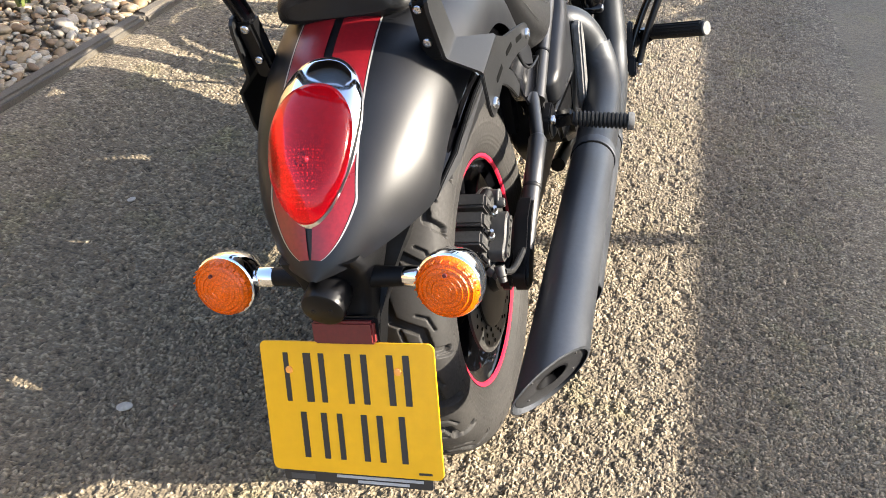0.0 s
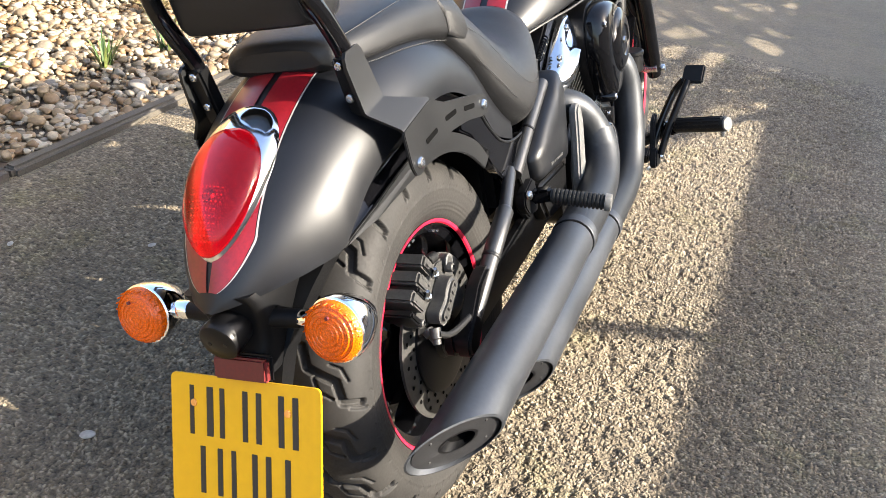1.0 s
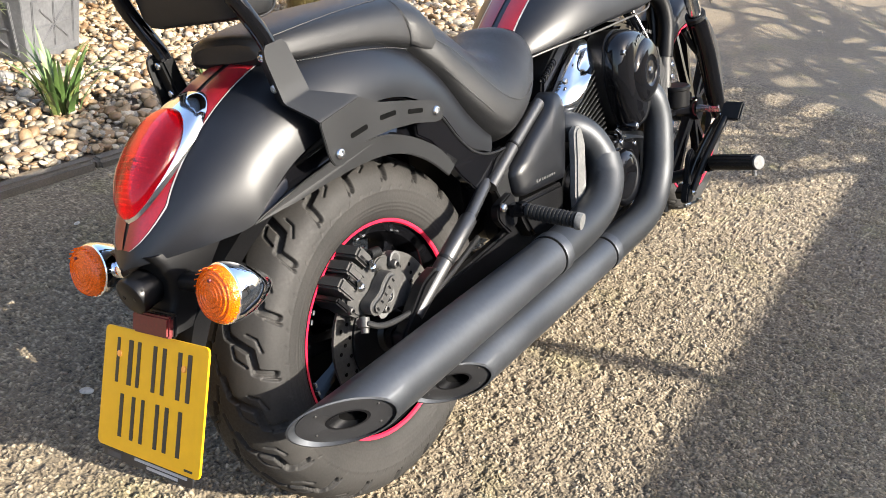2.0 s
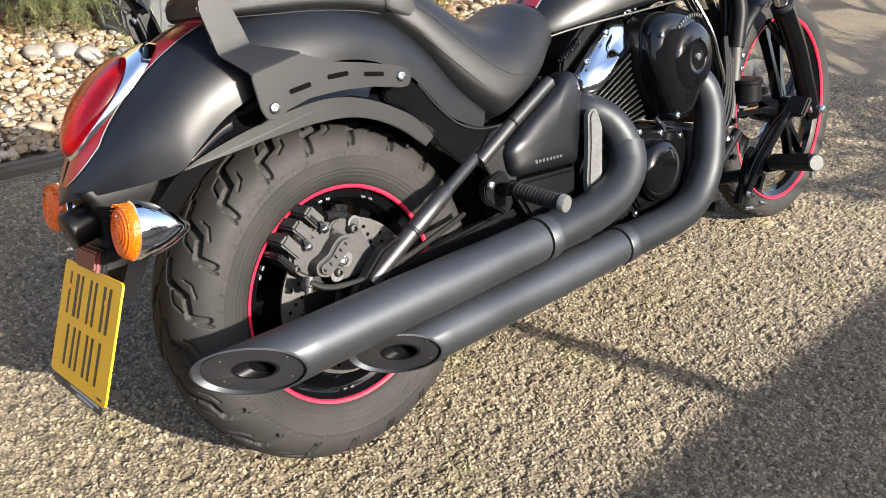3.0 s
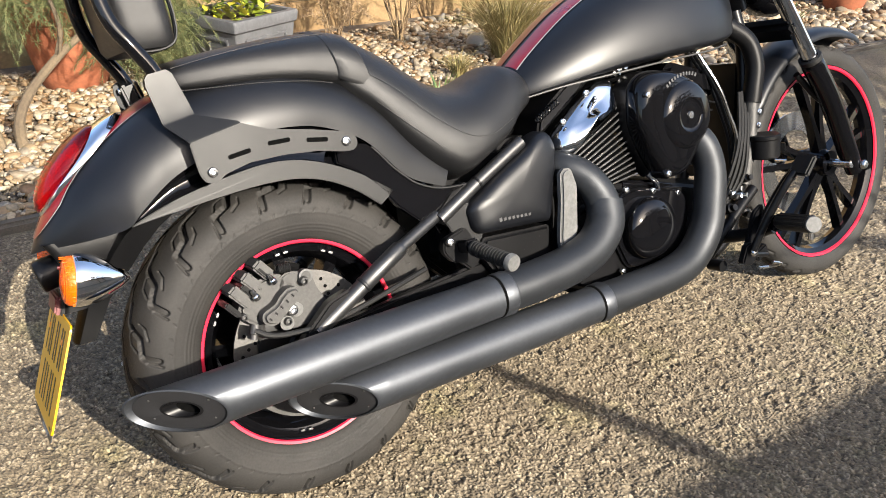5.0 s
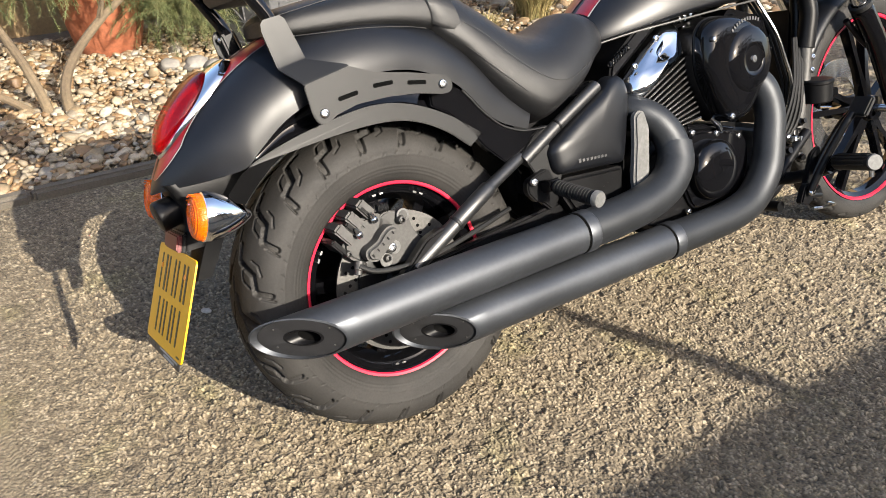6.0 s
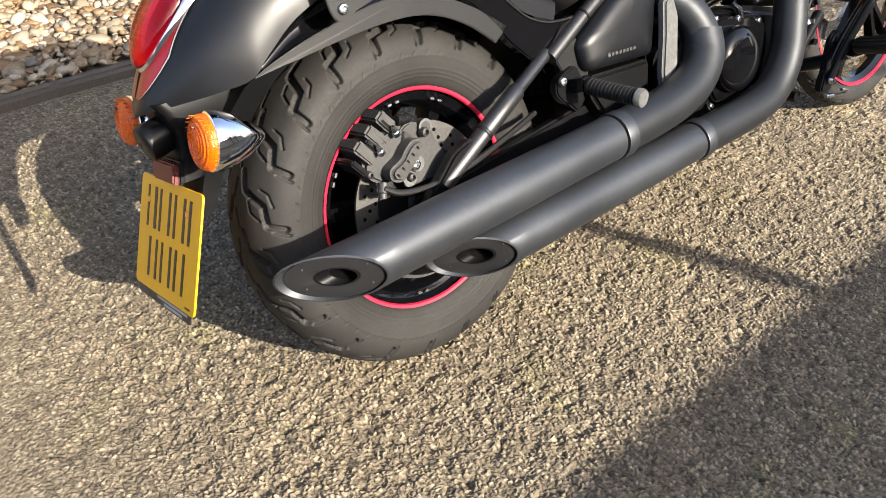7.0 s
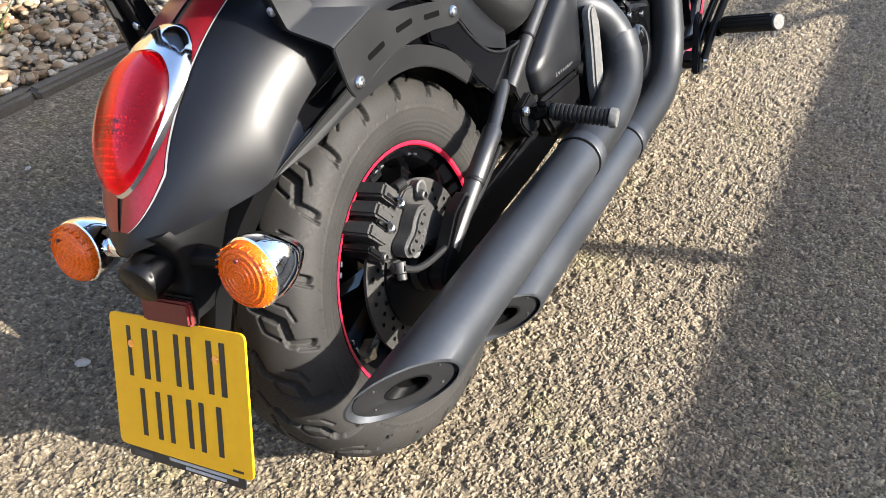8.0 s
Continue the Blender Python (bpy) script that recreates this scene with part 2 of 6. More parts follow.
def tube(points, radius, segs=14, n=6, bm=None, caps=True):
    """A round bar along a smooth line; radius: one number, or one per point."""
    pts = spline(points, n) if n > 1 else [np.array(p, float) for p in points]
    rad = [radius] * len(points) if isinstance(radius, (int, float)) else list(radius)
    k = [i * (len(rad) - 1) / (len(pts) - 1) for i in range(len(pts))]
    rr = np.interp(k, range(len(rad)), rad)
    rings, side = [], None
    for i, p in enumerate(pts):
        d = pts[min(i + 1, len(pts) - 1)] - pts[max(i - 1, 0)]
        d = d / (np.linalg.norm(d) + 1e-12)
        if side is None:
            side = np.cross(d, (0.3, 0.2, 0.93))
        side = side - d * (side @ d)
        side = side / (np.linalg.norm(side) + 1e-12)
        up = np.cross(d, side)
        rings.append([p + rr[i] * (math.cos(a) * side + math.sin(a) * up) for a in (2 * math.pi * j / segs for j in range(segs))])
    return loft(rings, True, caps, bm)


def revolve(profile, centre, axis, segs=32, bm=None, caps=True):
    """Turns a profile of (along the axis, radius) round an axis through the centre."""
    c, d = np.array(centre, float), np.array(axis, float)
    d = d / np.linalg.norm(d)
    s = np.cross(d, (0, 0, 1) if abs(d[2]) < 0.9 else (0, 1, 0))
    s = s / np.linalg.norm(s)
    u = np.cross(d, s)
    rings = [[c + d * h + max(r, 1e-4) * (math.cos(a) * s + math.sin(a) * u) for a in (2 * math.pi * j / segs for j in range(segs))] for h, r in profile]
    return loft(rings, True, caps, bm)


def slab(outline, x0, x1, bevel=0.002, bm=None, segs=2):
    """A plate: an outline in (y, z) that reaches from x0 to x1, with rounded rims."""
    own = bmesh.new()
    vs = [own.verts.new((x0, y, z)) for y, z in outline]
    f = own.faces.new(vs)
    r = bmesh.ops.extrude_face_region(own, geom=[f])
    bmesh.ops.translate(own, verts=[v for v in r["geom"] if isinstance(v, bmesh.types.BMVert)], vec=(x1 - x0, 0, 0))
    if bevel:
        sharp = [e for e in own.edges if abs(e.verts[0].co.x - e.verts[1].co.x) < 1e-7]
        bmesh.ops.bevel(own, geom=sharp, offset=bevel, segments=segs, affect="EDGES")
    return join(bm, own)


def join(bm, own):
    if bm is None:
        return own
    me = bpy.data.meshes.new("tmp")
    own.to_mesh(me)
    own.free()
    bm.from_mesh(me)
    bpy.data.meshes.remove(me)
    return bm


def box(size, m=None, bevel=0.003, segs=2, bm=None):
    own = bmesh.new()
    bmesh.ops.create_cube(own, size=1.0)
    bmesh.ops.scale(own, verts=own.verts, vec=size)
    if bevel:
        bmesh.ops.bevel(own, geom=own.edges[:], offset=bevel, segments=segs, affect="EDGES")
    if m is not None:
        bmesh.ops.transform(own, matrix=m, verts=own.verts)
    return join(bm, own)


def rounded(outline, r, n=5):
    """Rounds the corners of an outline of 2D points by the radius r."""
    out, k = [], len(outline)
    for i in range(k):
        a, b, c = (np.array(outline[(i + d) % k], float) for d in (-1, 0, 1))
        da, dc = a - b, c - b
        la, lc = np.linalg.norm(da), np.linalg.norm(dc)
        cut = min(r, la * 0.48, lc * 0.48)
        p, q = b + da / la * cut, b + dc / lc * cut
        for j in range(n + 1):
            t = j / n
            out.append(tuple((1 - t) ** 2 * p + 2 * t * (1 - t) * b + t * t * q))
    return out


def bolt(centre, axis, r=0.008, h=0.006, mat=None, parent=None, name="bolt"):
    """A domed socket-head bolt."""
    bm = revolve([(-0.004, r * 0.6), (0, r), (h * 0.5, r), (h * 0.9, r * 0.8), (h, r * 0.5), (h * 0.45, r * 0.42), (h * 0.4, 0.0)], centre, axis, 14)
    return part(name, bm, mat or STEEL, parent)


# ---- setting ----
def ground():
    """One sheet to the horizon, with each chipping raised where the drive is passed close by."""
    rng = np.random.default_rng(17)
    far = np.geomspace(0.02, 320, 26)
    xs = np.concatenate([(-1.56 - far)[::-1], np.arange(-1.56, -0.75, 0.005), np.arange(-0.75, 0.95, 0.0030), 0.95 + far])
    ys = np.concatenate([(0.42 - far)[::-1], np.arange(0.42, 2.2, 0.0031), np.arange(2.2, 2.75, 0.005), np.arange(2.75, 4.6, 0.0085), 4.6 + far])
    gx, gy = np.meshgrid(xs, ys, indexing="ij")

    def lumps(size, seed):
        """Smooth random heights on a lattice of that size."""
        grid = np.random.default_rng(seed).uniform(-1, 1, (256, 256))
        fx, fy = gx / size, gy / size
        i0, j0 = np.floor(fx).astype(int), np.floor(fy).astype(int)
        u, v = fx - i0, fy - j0
        u, v = u * u * (3 - 2 * u), v * v * (3 - 2 * v)
        g = [grid[(i0 + a) % 256, (j0 + b) % 256] for a in (0, 1) for b in (0, 1)]
        return (g[0] * (1 - v) + g[1] * v) * (1 - u) + (g[2] * (1 - v) + g[3] * v) * u
    cell = 0.0088
    n = 420
    jitter, tall, tilt = rng.uniform(0, 1, (n, n, 2)), rng.uniform(0.2, 1.0, (n, n)), rng.normal(0, 0.24, (n, n, 2))
    wx, wy = gx + 0.0012 * lumps(0.006, 8), gy + 0.0012 * lumps(0.006, 9)
    ix, iy = np.floor(wx / cell).astype(int), np.floor(wy / cell).astype(int)
    best, second = np.full(gx.shape, 9.0), np.full(gx.shape, 9.0)
    top, lean = np.zeros(gx.shape), np.zeros(gx.shape)
    for dx in (-1, 0, 1):
        for dy in (-1, 0, 1):
            cx, cy = ix + dx, iy + dy
            j, k = jitter[cx % n, cy % n], tilt[cx % n, cy % n]
            ox, oy = wx - (cx + j[..., 0]) * cell, wy - (cy + j[..., 1]) * cell
            d = np.hypot(ox, oy) / cell
            nearer = d < best
            second = np.where(nearer, best, np.minimum(second, d))
            top = np.where(nearer, tall[cx % n, cy % n], top)
            lean = np.where(nearer, k[..., 0] * ox + k[..., 1] * oy, lean)
            best = np.minimum(best, d)
    body = np.clip((second - best) / 0.42, 0, 1) ** 0.8
    edge = np.clip(np.minimum(np.minimum(gx + 1.56, 0.95 - gx), np.minimum(gy - 0.42, 4.6 - gy)) / 0.25, 0, 1)
    # chippings plucked out here and there leave pits
    hollow = np.clip(lumps(0.0155, 5) + 0.45 * lumps(0.037, 6), -1.2, 0.15)
    z = (((top - 1.0) * 0.0052 + lean) * body - 0.0056 * (1 - body) + hollow * 0.0060) * edge
    verts = np.stack([gx, gy, z], -1).reshape(-1, 3)
    m = len(ys)
    i, j = np.meshgrid(np.arange(len(xs) - 1), np.arange(m - 1), indexing="ij")
    faces = np.stack([i * m + j, (i + 1) * m + j, (i + 1) * m + j + 1, i * m + j + 1], -1).reshape(-1, 4)
    me = bpy.data.meshes.new("ground")
    me.vertices.add(len(verts))
    me.vertices.foreach_set("co", verts.reshape(-1))
    me.loops.add(faces.size)
    me.loops.foreach_set("vertex_index", faces.reshape(-1).astype(np.int32))
    me.polygons.add(len(faces))
    me.polygons.foreach_set("loop_start", np.arange(0, faces.size, 4, dtype=np.int32))
    me.polygons.foreach_set("use_smooth", np.zeros(len(faces), bool))
    me.update(calc_edges=True)
    me.attributes.new("chip", "FLOAT", "POINT").data.foreach_set("value", np.where(edge > 0, top * body, 0.42).reshape(-1).astype(np.float32))
    me.materials.append(ASPHALT)
    return tagged(new("ground", me), "coarse grey-brown asphalt driveway, worn", "driveway", kind="structure")


def gravel_bed():
    bm = box((6.0, 30.0, 0.02), pose(-4.63, 6.0, 0.002), 0)
    ob = part("bed", bm, SOIL)
    return tagged(ob, "brown soil bed under the pebbles", "garden bed", kind="structure")


def kerb():
    root = tagged(empty("kerb"), "low weathered concrete edging along the gravel bed", "kerb", kind="structure")
    rng = random.Random(3)
    y = -3.0
    while y < 16:
        length = 0.915
        bm = box((0.052, length - 0.006, 0.14), pose(-1.598 + rng.uniform(-0.004, 0.004), y + length / 2, -0.036 + rng.uniform(-0.003, 0.003), 0, rng.uniform(-2, 2), rng.uniform(-0.3, 0.3)), 0.012, 3)
        part("edging_stone", bm, KERB, root)
        y += length
    return root


def pebbles():
    """River pebbles lying thick on the bed."""
    rng = np.random.default_rng(11)
    bm = bmesh.new()
    bmesh.ops.create_icosphere(bm, subdivisions=2, radius=1.0)
    base = np.array([v.co for v in bm.verts])
    tris = np.array([[v.index for v in f.verts] for f in bm.faces])
    bm.free()
    spots = []
    for x0, x1, y0, y1, step in ((-3.45, -1.62, 0.3, 3.6, 0.0245), (-3.45, -1.62, 3.6, 6.4, 0.036), (-3.45, -1.62, 6.4, 9.5, 0.06), (-3.45, -1.62, -0.6, 0.3, 0.05)):
        xs, ys = np.arange(x0, x1, step), np.arange(y0, y1, step)
        gx, gy = np.meshgrid(xs, ys)
        p = np.stack([gx.ravel(), gy.ravel()], 1) + rng.uniform(-0.5, 0.5, (gx.size, 2)) * step
        spots.append(np.concatenate([p, np.full((len(p), 1), step)], 1))
    spots = np.concatenate(spots)
    n = len(spots)
    size = rng.lognormal(0, 0.36, n)[:, None] * np.array([1.0, 0.76, 0.52]) * spots[:, 2:3] * 0.60
    lump = 1 + 0.24 * np.sin(base @ rng.normal(0, 2.9, (3, 8)) + rng.uniform(0, 6, 8)).T
    verts = np.empty((n, len(base), 3))
    yaw, tip = rng.uniform(0, 6.28, n), rng.normal(0, 0.28, n)
    kind = rng.integers(0, 8, n)
    for k in range(8):
        i = kind == k
        b = (base * lump[k][:, None])[None] * size[i][:, None, :]
        c, s = np.cos(tip[i])[:, None], np.sin(tip[i])[:, None]
        bx, bz = b[..., 0] * c - b[..., 2] * s, b[..., 0] * s + b[..., 2] * c
        cy, sy = np.cos(yaw[i])[:, None], np.sin(yaw[i])[:, None]
        verts[i] = np.stack([bx * cy - b[..., 1] * sy, bx * sy + b[..., 1] * cy, bz], -1)
    z = 0.012 + size[:, 2] * 0.5 + rng.uniform(0, 0.020, n) + 0.014 * np.sin(spots[:, 0] * 5.1) * np.sin(spots[:, 1] * 3.7)
    verts += np.stack([np.minimum(spots[:, 0], -1.645), spots[:, 1], z], 1)[:, None, :]
    faces = (tris[None] + (np.arange(n) * len(base))[:, None, None]).reshape(-1, 3)
    me = bpy.data.meshes.new("pebbles")
    me.vertices.add(n * len(base))
    me.vertices.foreach_set("co", verts.reshape(-1))
    me.loops.add(faces.size)
    me.loops.foreach_set("vertex_index", faces.reshape(-1).astype(np.int32))
    me.polygons.add(len(faces))
    me.polygons.foreach_set("loop_start", np.arange(0, faces.size, 3, dtype=np.int32))
    me.polygons.foreach_set("use_smooth", np.ones(len(faces), bool))
    me.update(calc_edges=True)
    me.validate()
    me.materials.append(PEBBLE)
    return tagged(new("pebbles", me), "rounded buff, cream and grey river pebbles covering the bed", "gravel", kind="stuff")


def garden_wall():
    """A wall of buff stone blocks behind the bed."""
    bm = box((0.18, 26.0, 2.0), pose(-3.72, 4.0, 0.98), 0)
    wall = tagged(part("wall_garden", bm, MORTAR), "buff stone block wall behind the gravel bed", "wall", kind="structure")
    return wall


def wall_blocks(wall):
    rng = random.Random(5)
    shapes = []
    for k in range(4):
        bm = box((0.03, 0.43, 0.206), None, 0.009, 2)
        for v in bm.verts:
            v.co += Vector((noise.noise(v.co * 9 + Vector((k * 3.1, 0, 0))) * 0.006, 0, 0))
        ob = part("stone_block", bm, BLOCK, wall)
        ob.matrix_basis = pose(-3.632, -20 - k, -3)
        shapes.append(ob)
    data = [o.data for o in shapes]
    for o in shapes:
        bpy.data.objects.remove(o)
    for row in range(9):
        for col in range(30):
            ob = new("stone_block", data[rng.randrange(4)])
            ob.parent = wall
            ob.matrix_basis = pose(-3.628 + rng.uniform(-0.004, 0.004), -2.0 + col * 0.44 + (row % 2) * 0.22, 0.09 + row * 0.216)


def house():
    """An unseen house block across the drive, added so its eaves shade the asphalt."""
    root = tagged(empty("house"), "plain unseen house block, added to shade the drive", "house", kind="structure")
    part("wall", box((4.0, 22.0, 2.50), pose(7.60, 2.50, 1.25), 0.01), RENDERWALL, root)
    part("roof", box((4.6, 22.2, 0.08), pose(7.69, 2.50, 2.54), 0.02), PLASTIC, root)
    return root


ground()
gravel_bed()
kerb()
pebbles()
WALL = garden_wall()
house()

# ---- motorcycle ----
LEANING = radians(17.19)
HEADING = radians(0.566)
BIKE_AT = Vector((-0.0434, 1.1584, 0.0055))
right = Vector((math.cos(LEANING) * math.cos(HEADING), math.cos(LEANING) * math.sin(HEADING), math.sin(LEANING)))
ahead = Vector((-math.sin(HEADING), math.cos(HEADING), 0))
above = right.cross(ahead)
BIKE = empty("motorcycle")
BIKE.matrix_basis = Matrix(((right.x, ahead.x, above.x, BIKE_AT.x), (right.y, ahead.y, above.y, BIKE_AT.y), (right.z, ahead.z, above.z, BIKE_AT.z), (0, 0, 0, 1)))
tagged(BIKE, "satin black cruiser motorcycle with red stripes, leaning on the drive", "motorcycle")


def mesh_grid(fn, nu, nv, bm=None, close_u=False):
    """A sheet through fn(u, v), u and v from 0 to 1."""
    bm = bm or bmesh.new()
    vs = [[bm.verts.new(tuple(fn(i / nu, j / nv))) for j in range(nv + 1)] for i in range(nu if close_u else nu + 1)]
    for i in range(nu):
        for j in range(nv):
            a, b = vs[i], vs[(i + 1) % len(vs)]
            bm.faces.new((a[j], b[j], b[j + 1], a[j + 1]))
    return bm


def seg_dist(px, py, ax, ay, bx, by):
    dx, dy = bx - ax, by - ay
    t = np.clip(((px - ax) * dx + (py - ay) * dy) / (dx * dx + dy * dy), 0, 1)
    return np.hypot(px - ax - t * dx, py - ay - t * dy)


def tyre(centre, profile, pitch, grooves, depth, width, n_round, parent, siderule=(), rows=110):
    """A tyre turned from half a profile of (x, radius), bead to crown, with cut grooves: lines in (along, across) for each pitch."""
    half = np.array(spline(profile, 6))
    prof = np.concatenate([half, half[-2::-1] * np.array([-1, 1])])
    seg = np.hypot(*np.diff(prof, axis=0).T)
    s = np.concatenate([[0], np.cumsum(seg)])
    fine = np.linspace(0, s[-1], rows)
    px, pr = np.interp(fine, s, prof[:, 0]), np.interp(fine, s, prof[:, 1])
    across = fine - s[-1] / 2
    radius = pr.max()
    count = round(2 * math.pi * radius / pitch)
    cell = 2 * math.pi * radius / count
    ang = np.linspace(0, 2 * math.pi, n_round, endpoint=False)
    along = (ang * radius)[:, None] % cell
    cut = np.zeros((n_round, len(fine)))
    for sgn, shift in ((1, 0.0), (-1, 0.5)):
        a = (along + shift * cell) % cell
        c = sgn * across[None, :]
        for line, line_w, line_d in grooves:
            for (a0, c0), (a1, c1) in zip(line, line[1:]):
                for k in (-cell, 0, cell):
                    d = seg_dist(a, c, a0 + k, c0, a1 + k, c1)
                    cut = np.maximum(cut, np.clip((width * line_w - d) / (width * 0.30), 0, 1) * line_d)
    nx, nr = np.gradient(pr), -np.gradient(px)
    ln = np.hypot(nx, nr)
    nx, nr = -nx / ln, -nr / ln
    flip = 1 if nr[len(nr) // 2] > 0 else -1
    x = px[None] - flip * nx[None] * cut * depth
    r = pr[None] - flip * nr[None] * cut * depth
    for s0, h, w in siderule:
        ring = np.exp(-((np.abs(across)[None] - s0) / w) ** 2)
        x = x + flip * nx[None] * ring * h
        r = r + flip * nr[None] * ring * h
    verts = np.stack([x, r * np.cos(ang)[:, None], r * np.sin(ang)[:, None]], -1) + np.array(centre)
    m = len(fine)
    i, j = np.meshgrid(np.arange(n_round), np.arange(m - 1), indexing="ij")
    k = (i + 1) % n_round
    faces = np.stack([i * m + j, k * m + j, k * m + j + 1, i * m + j + 1], -1).reshape(-1, 4)
    ob = raw("tyre", verts.reshape(-1, 3), faces, TYRE, parent)
    return ob


def rear_wheel():
    c = (0, 0, 0.3165)
    # rim barrel with stepped lips
    prof = [(0.077, 0.2045), (0.073, 0.1985), (0.066, 0.1945), (0.060, 0.186), (0.056, 0.175), (0.03, 0.160), (0, 0.158),
            (-0.03, 0.160), (-0.056, 0.175), (-0.066, 0.1945), (-0.077, 0.2045), (-0.070, 0.203), (-0.04, 0.192), (0.04, 0.192), (0.070, 0.203), (0.077, 0.2045)]
    wheel = part("rear_wheel", revolve(prof, c, (1, 0, 0), 96, None, False), GLOSS, BIKE, "gloss black cast wheel with a red rim stripe")
    t = tyre(c, [(0.070, 0.196), (0.080, 0.206), (0.0885, 0.226), (0.0925, 0.250), (0.090, 0.272), (0.080, 0.2905), (0.062, 0.3035), (0.036, 0.3125), (0, 0.3165)],
             0.100, [(((-0.004, 0.016), (0.026, 0.024), (0.046, 0.066), (0.080, 0.074), (0.086, 0.104)), 1.25, 1.0), (((0.040, 0.034), (0.060, 0.040), (0.072, 0.060)), 0.5, 0.6),
                     (((0.090, 0.084), (0.098, 0.110)), 0.55, 0.5), (((0.020, 0.058), (0.026, 0.074), (0.046, 0.084)), 0.45, 0.5), (((0.060, 0.0), (0.088, 0.006)), 0.6, 0.7),
                     (((0.004, 0.121), (0.010, 0.127)), 0.3, 0.16), (((0.037, 0.121), (0.043, 0.127)), 0.3, 0.16), (((0.070, 0.121), (0.076, 0.127)), 0.3, 0.16)], 0.0100, 0.0056, 1500, wheel, ((0.128, 0.0008, 0.0022), (0.150, 0.0007, 0.0016), (0.157, 0.0007, 0.0016), (0.164, 0.0008, 0.0016)), 200)
    tagged(t, "wide black tyre with deep zigzag tread grooves")
    part("rim_stripe", revolve([(0.0735, 0.1978), (0.0765, 0.1998), (0.0755, 0.1945), (0.0722, 0.1925)], c, (1, 0, 0), 120, None, False), RIMRED, wheel, "bright red rim stripe")
    # spokes
    for k in range(9):
        a = 2 * math.pi * (k + 0.3) / 9
        d = np.array((0, math.cos(a), math.sin(a)))
        e = np.array((0, -math.sin(a), math.cos(a)))
        ctr = np.array(c)
        rings = []
        for rr, w, xx, th in ((0.045, 0.017, 0.038, 0.016), (0.10, 0.010, 0.024, 0.014), (0.165, 0.012, 0.010, 0.02)):
            p = ctr + d * rr + np.array((xx, 0, 0))
            rings.append([p + e * w + np.array((th, 0, 0)), p - e * w + np.array((th, 0, 0)), p - e * w * 1.3 - np.array((th, 0, 0)), p + e * w * 1.3 - np.array((th, 0, 0))])
        part("spoke", loft(rings), GLOSS, wheel)
    part("hub", revolve([(-0.07, 0.0), (-0.07, 0.045), (-0.03, 0.052), (0.03, 0.052), (0.062, 0.048), (0.066, 0.02), (0.066, 0.0)], c, (1, 0, 0), 32), GLOSS, wheel)
    # drilled disc
    bm = revolve([(0.078, 0.078), (0.083, 0.078), (0.083, 0.142), (0.078, 0.142), (0.078, 0.078)], c, (1, 0, 0), 72, None, False)
    disc = part("brake_disc", bm, DISC, wheel, "drilled steel brake disc")
    part("hub_plate", revolve([(0.060, 0.03), (0.0835, 0.098), (0.0880, 0.098), (0.0905, 0.090), (0.0905, 0.04), (0.10, 0.035), (0.10, 0.0)], c, (1, 0, 0), 48), STEELBLK, wheel)
    # holes are black discs on the surface, their shade put in as colour
    hole = revolve([(0.0835, 0.0035), (0.0842, 0.0035), (0.0842, 0.0)], (0, 0, 0), (1, 0, 0), 8)
    first = None
    for k in range(60):
        a = 2 * math.pi * k / 60
        rr = 0.103 + 0.0115 * (k % 3)
        if first is None:
            ob = part("hole", hole, DARKHOLE, disc)
            first = ob
        else:
            ob = new("hole", first.data)
            ob.parent = disc
        ob.matrix_basis = pose(0, rr * math.cos(a), c[2] + rr * math.sin(a))
    part("belt_pulley", revolve([(-0.095, 0.03), (-0.095, 0.128), (-0.090, 0.136), (-0.070, 0.136), (-0.066, 0.128), (-0.072, 0.110), (-0.080, 0.03)], c, (1, 0, 0), 60), STEELBLK, wheel, "black belt pulley")
    # balance weights, in pairs round the barrel
    for k in (1.1, 1.62, 2.6, 3.3, 4.55):
        for dk in (-0.045, 0.045):
            d = Vector((0, math.cos(k + dk), math.sin(k + dk)))
            m = Matrix.Translation(Vector(c) + d * 0.1785 + Vector((0.062, 0, 0))) @ d.to_track_quat("Z", "Y").to_matrix().to_4x4()
            part("balance_weight", box((0.010, 0.009, 0.004), m, 0.001), STEEL, wheel)
    part("axle_nut", revolve([(0.06, 0.018), (0.125, 0.018), (0.132, 0.012), (0.132, 0.0)], c, (1, 0, 0), 20), STEELBLK, BIKE)


FRONT_X, FRONT_Y, FRONT_Z = 0.027, 1.663, 0.334


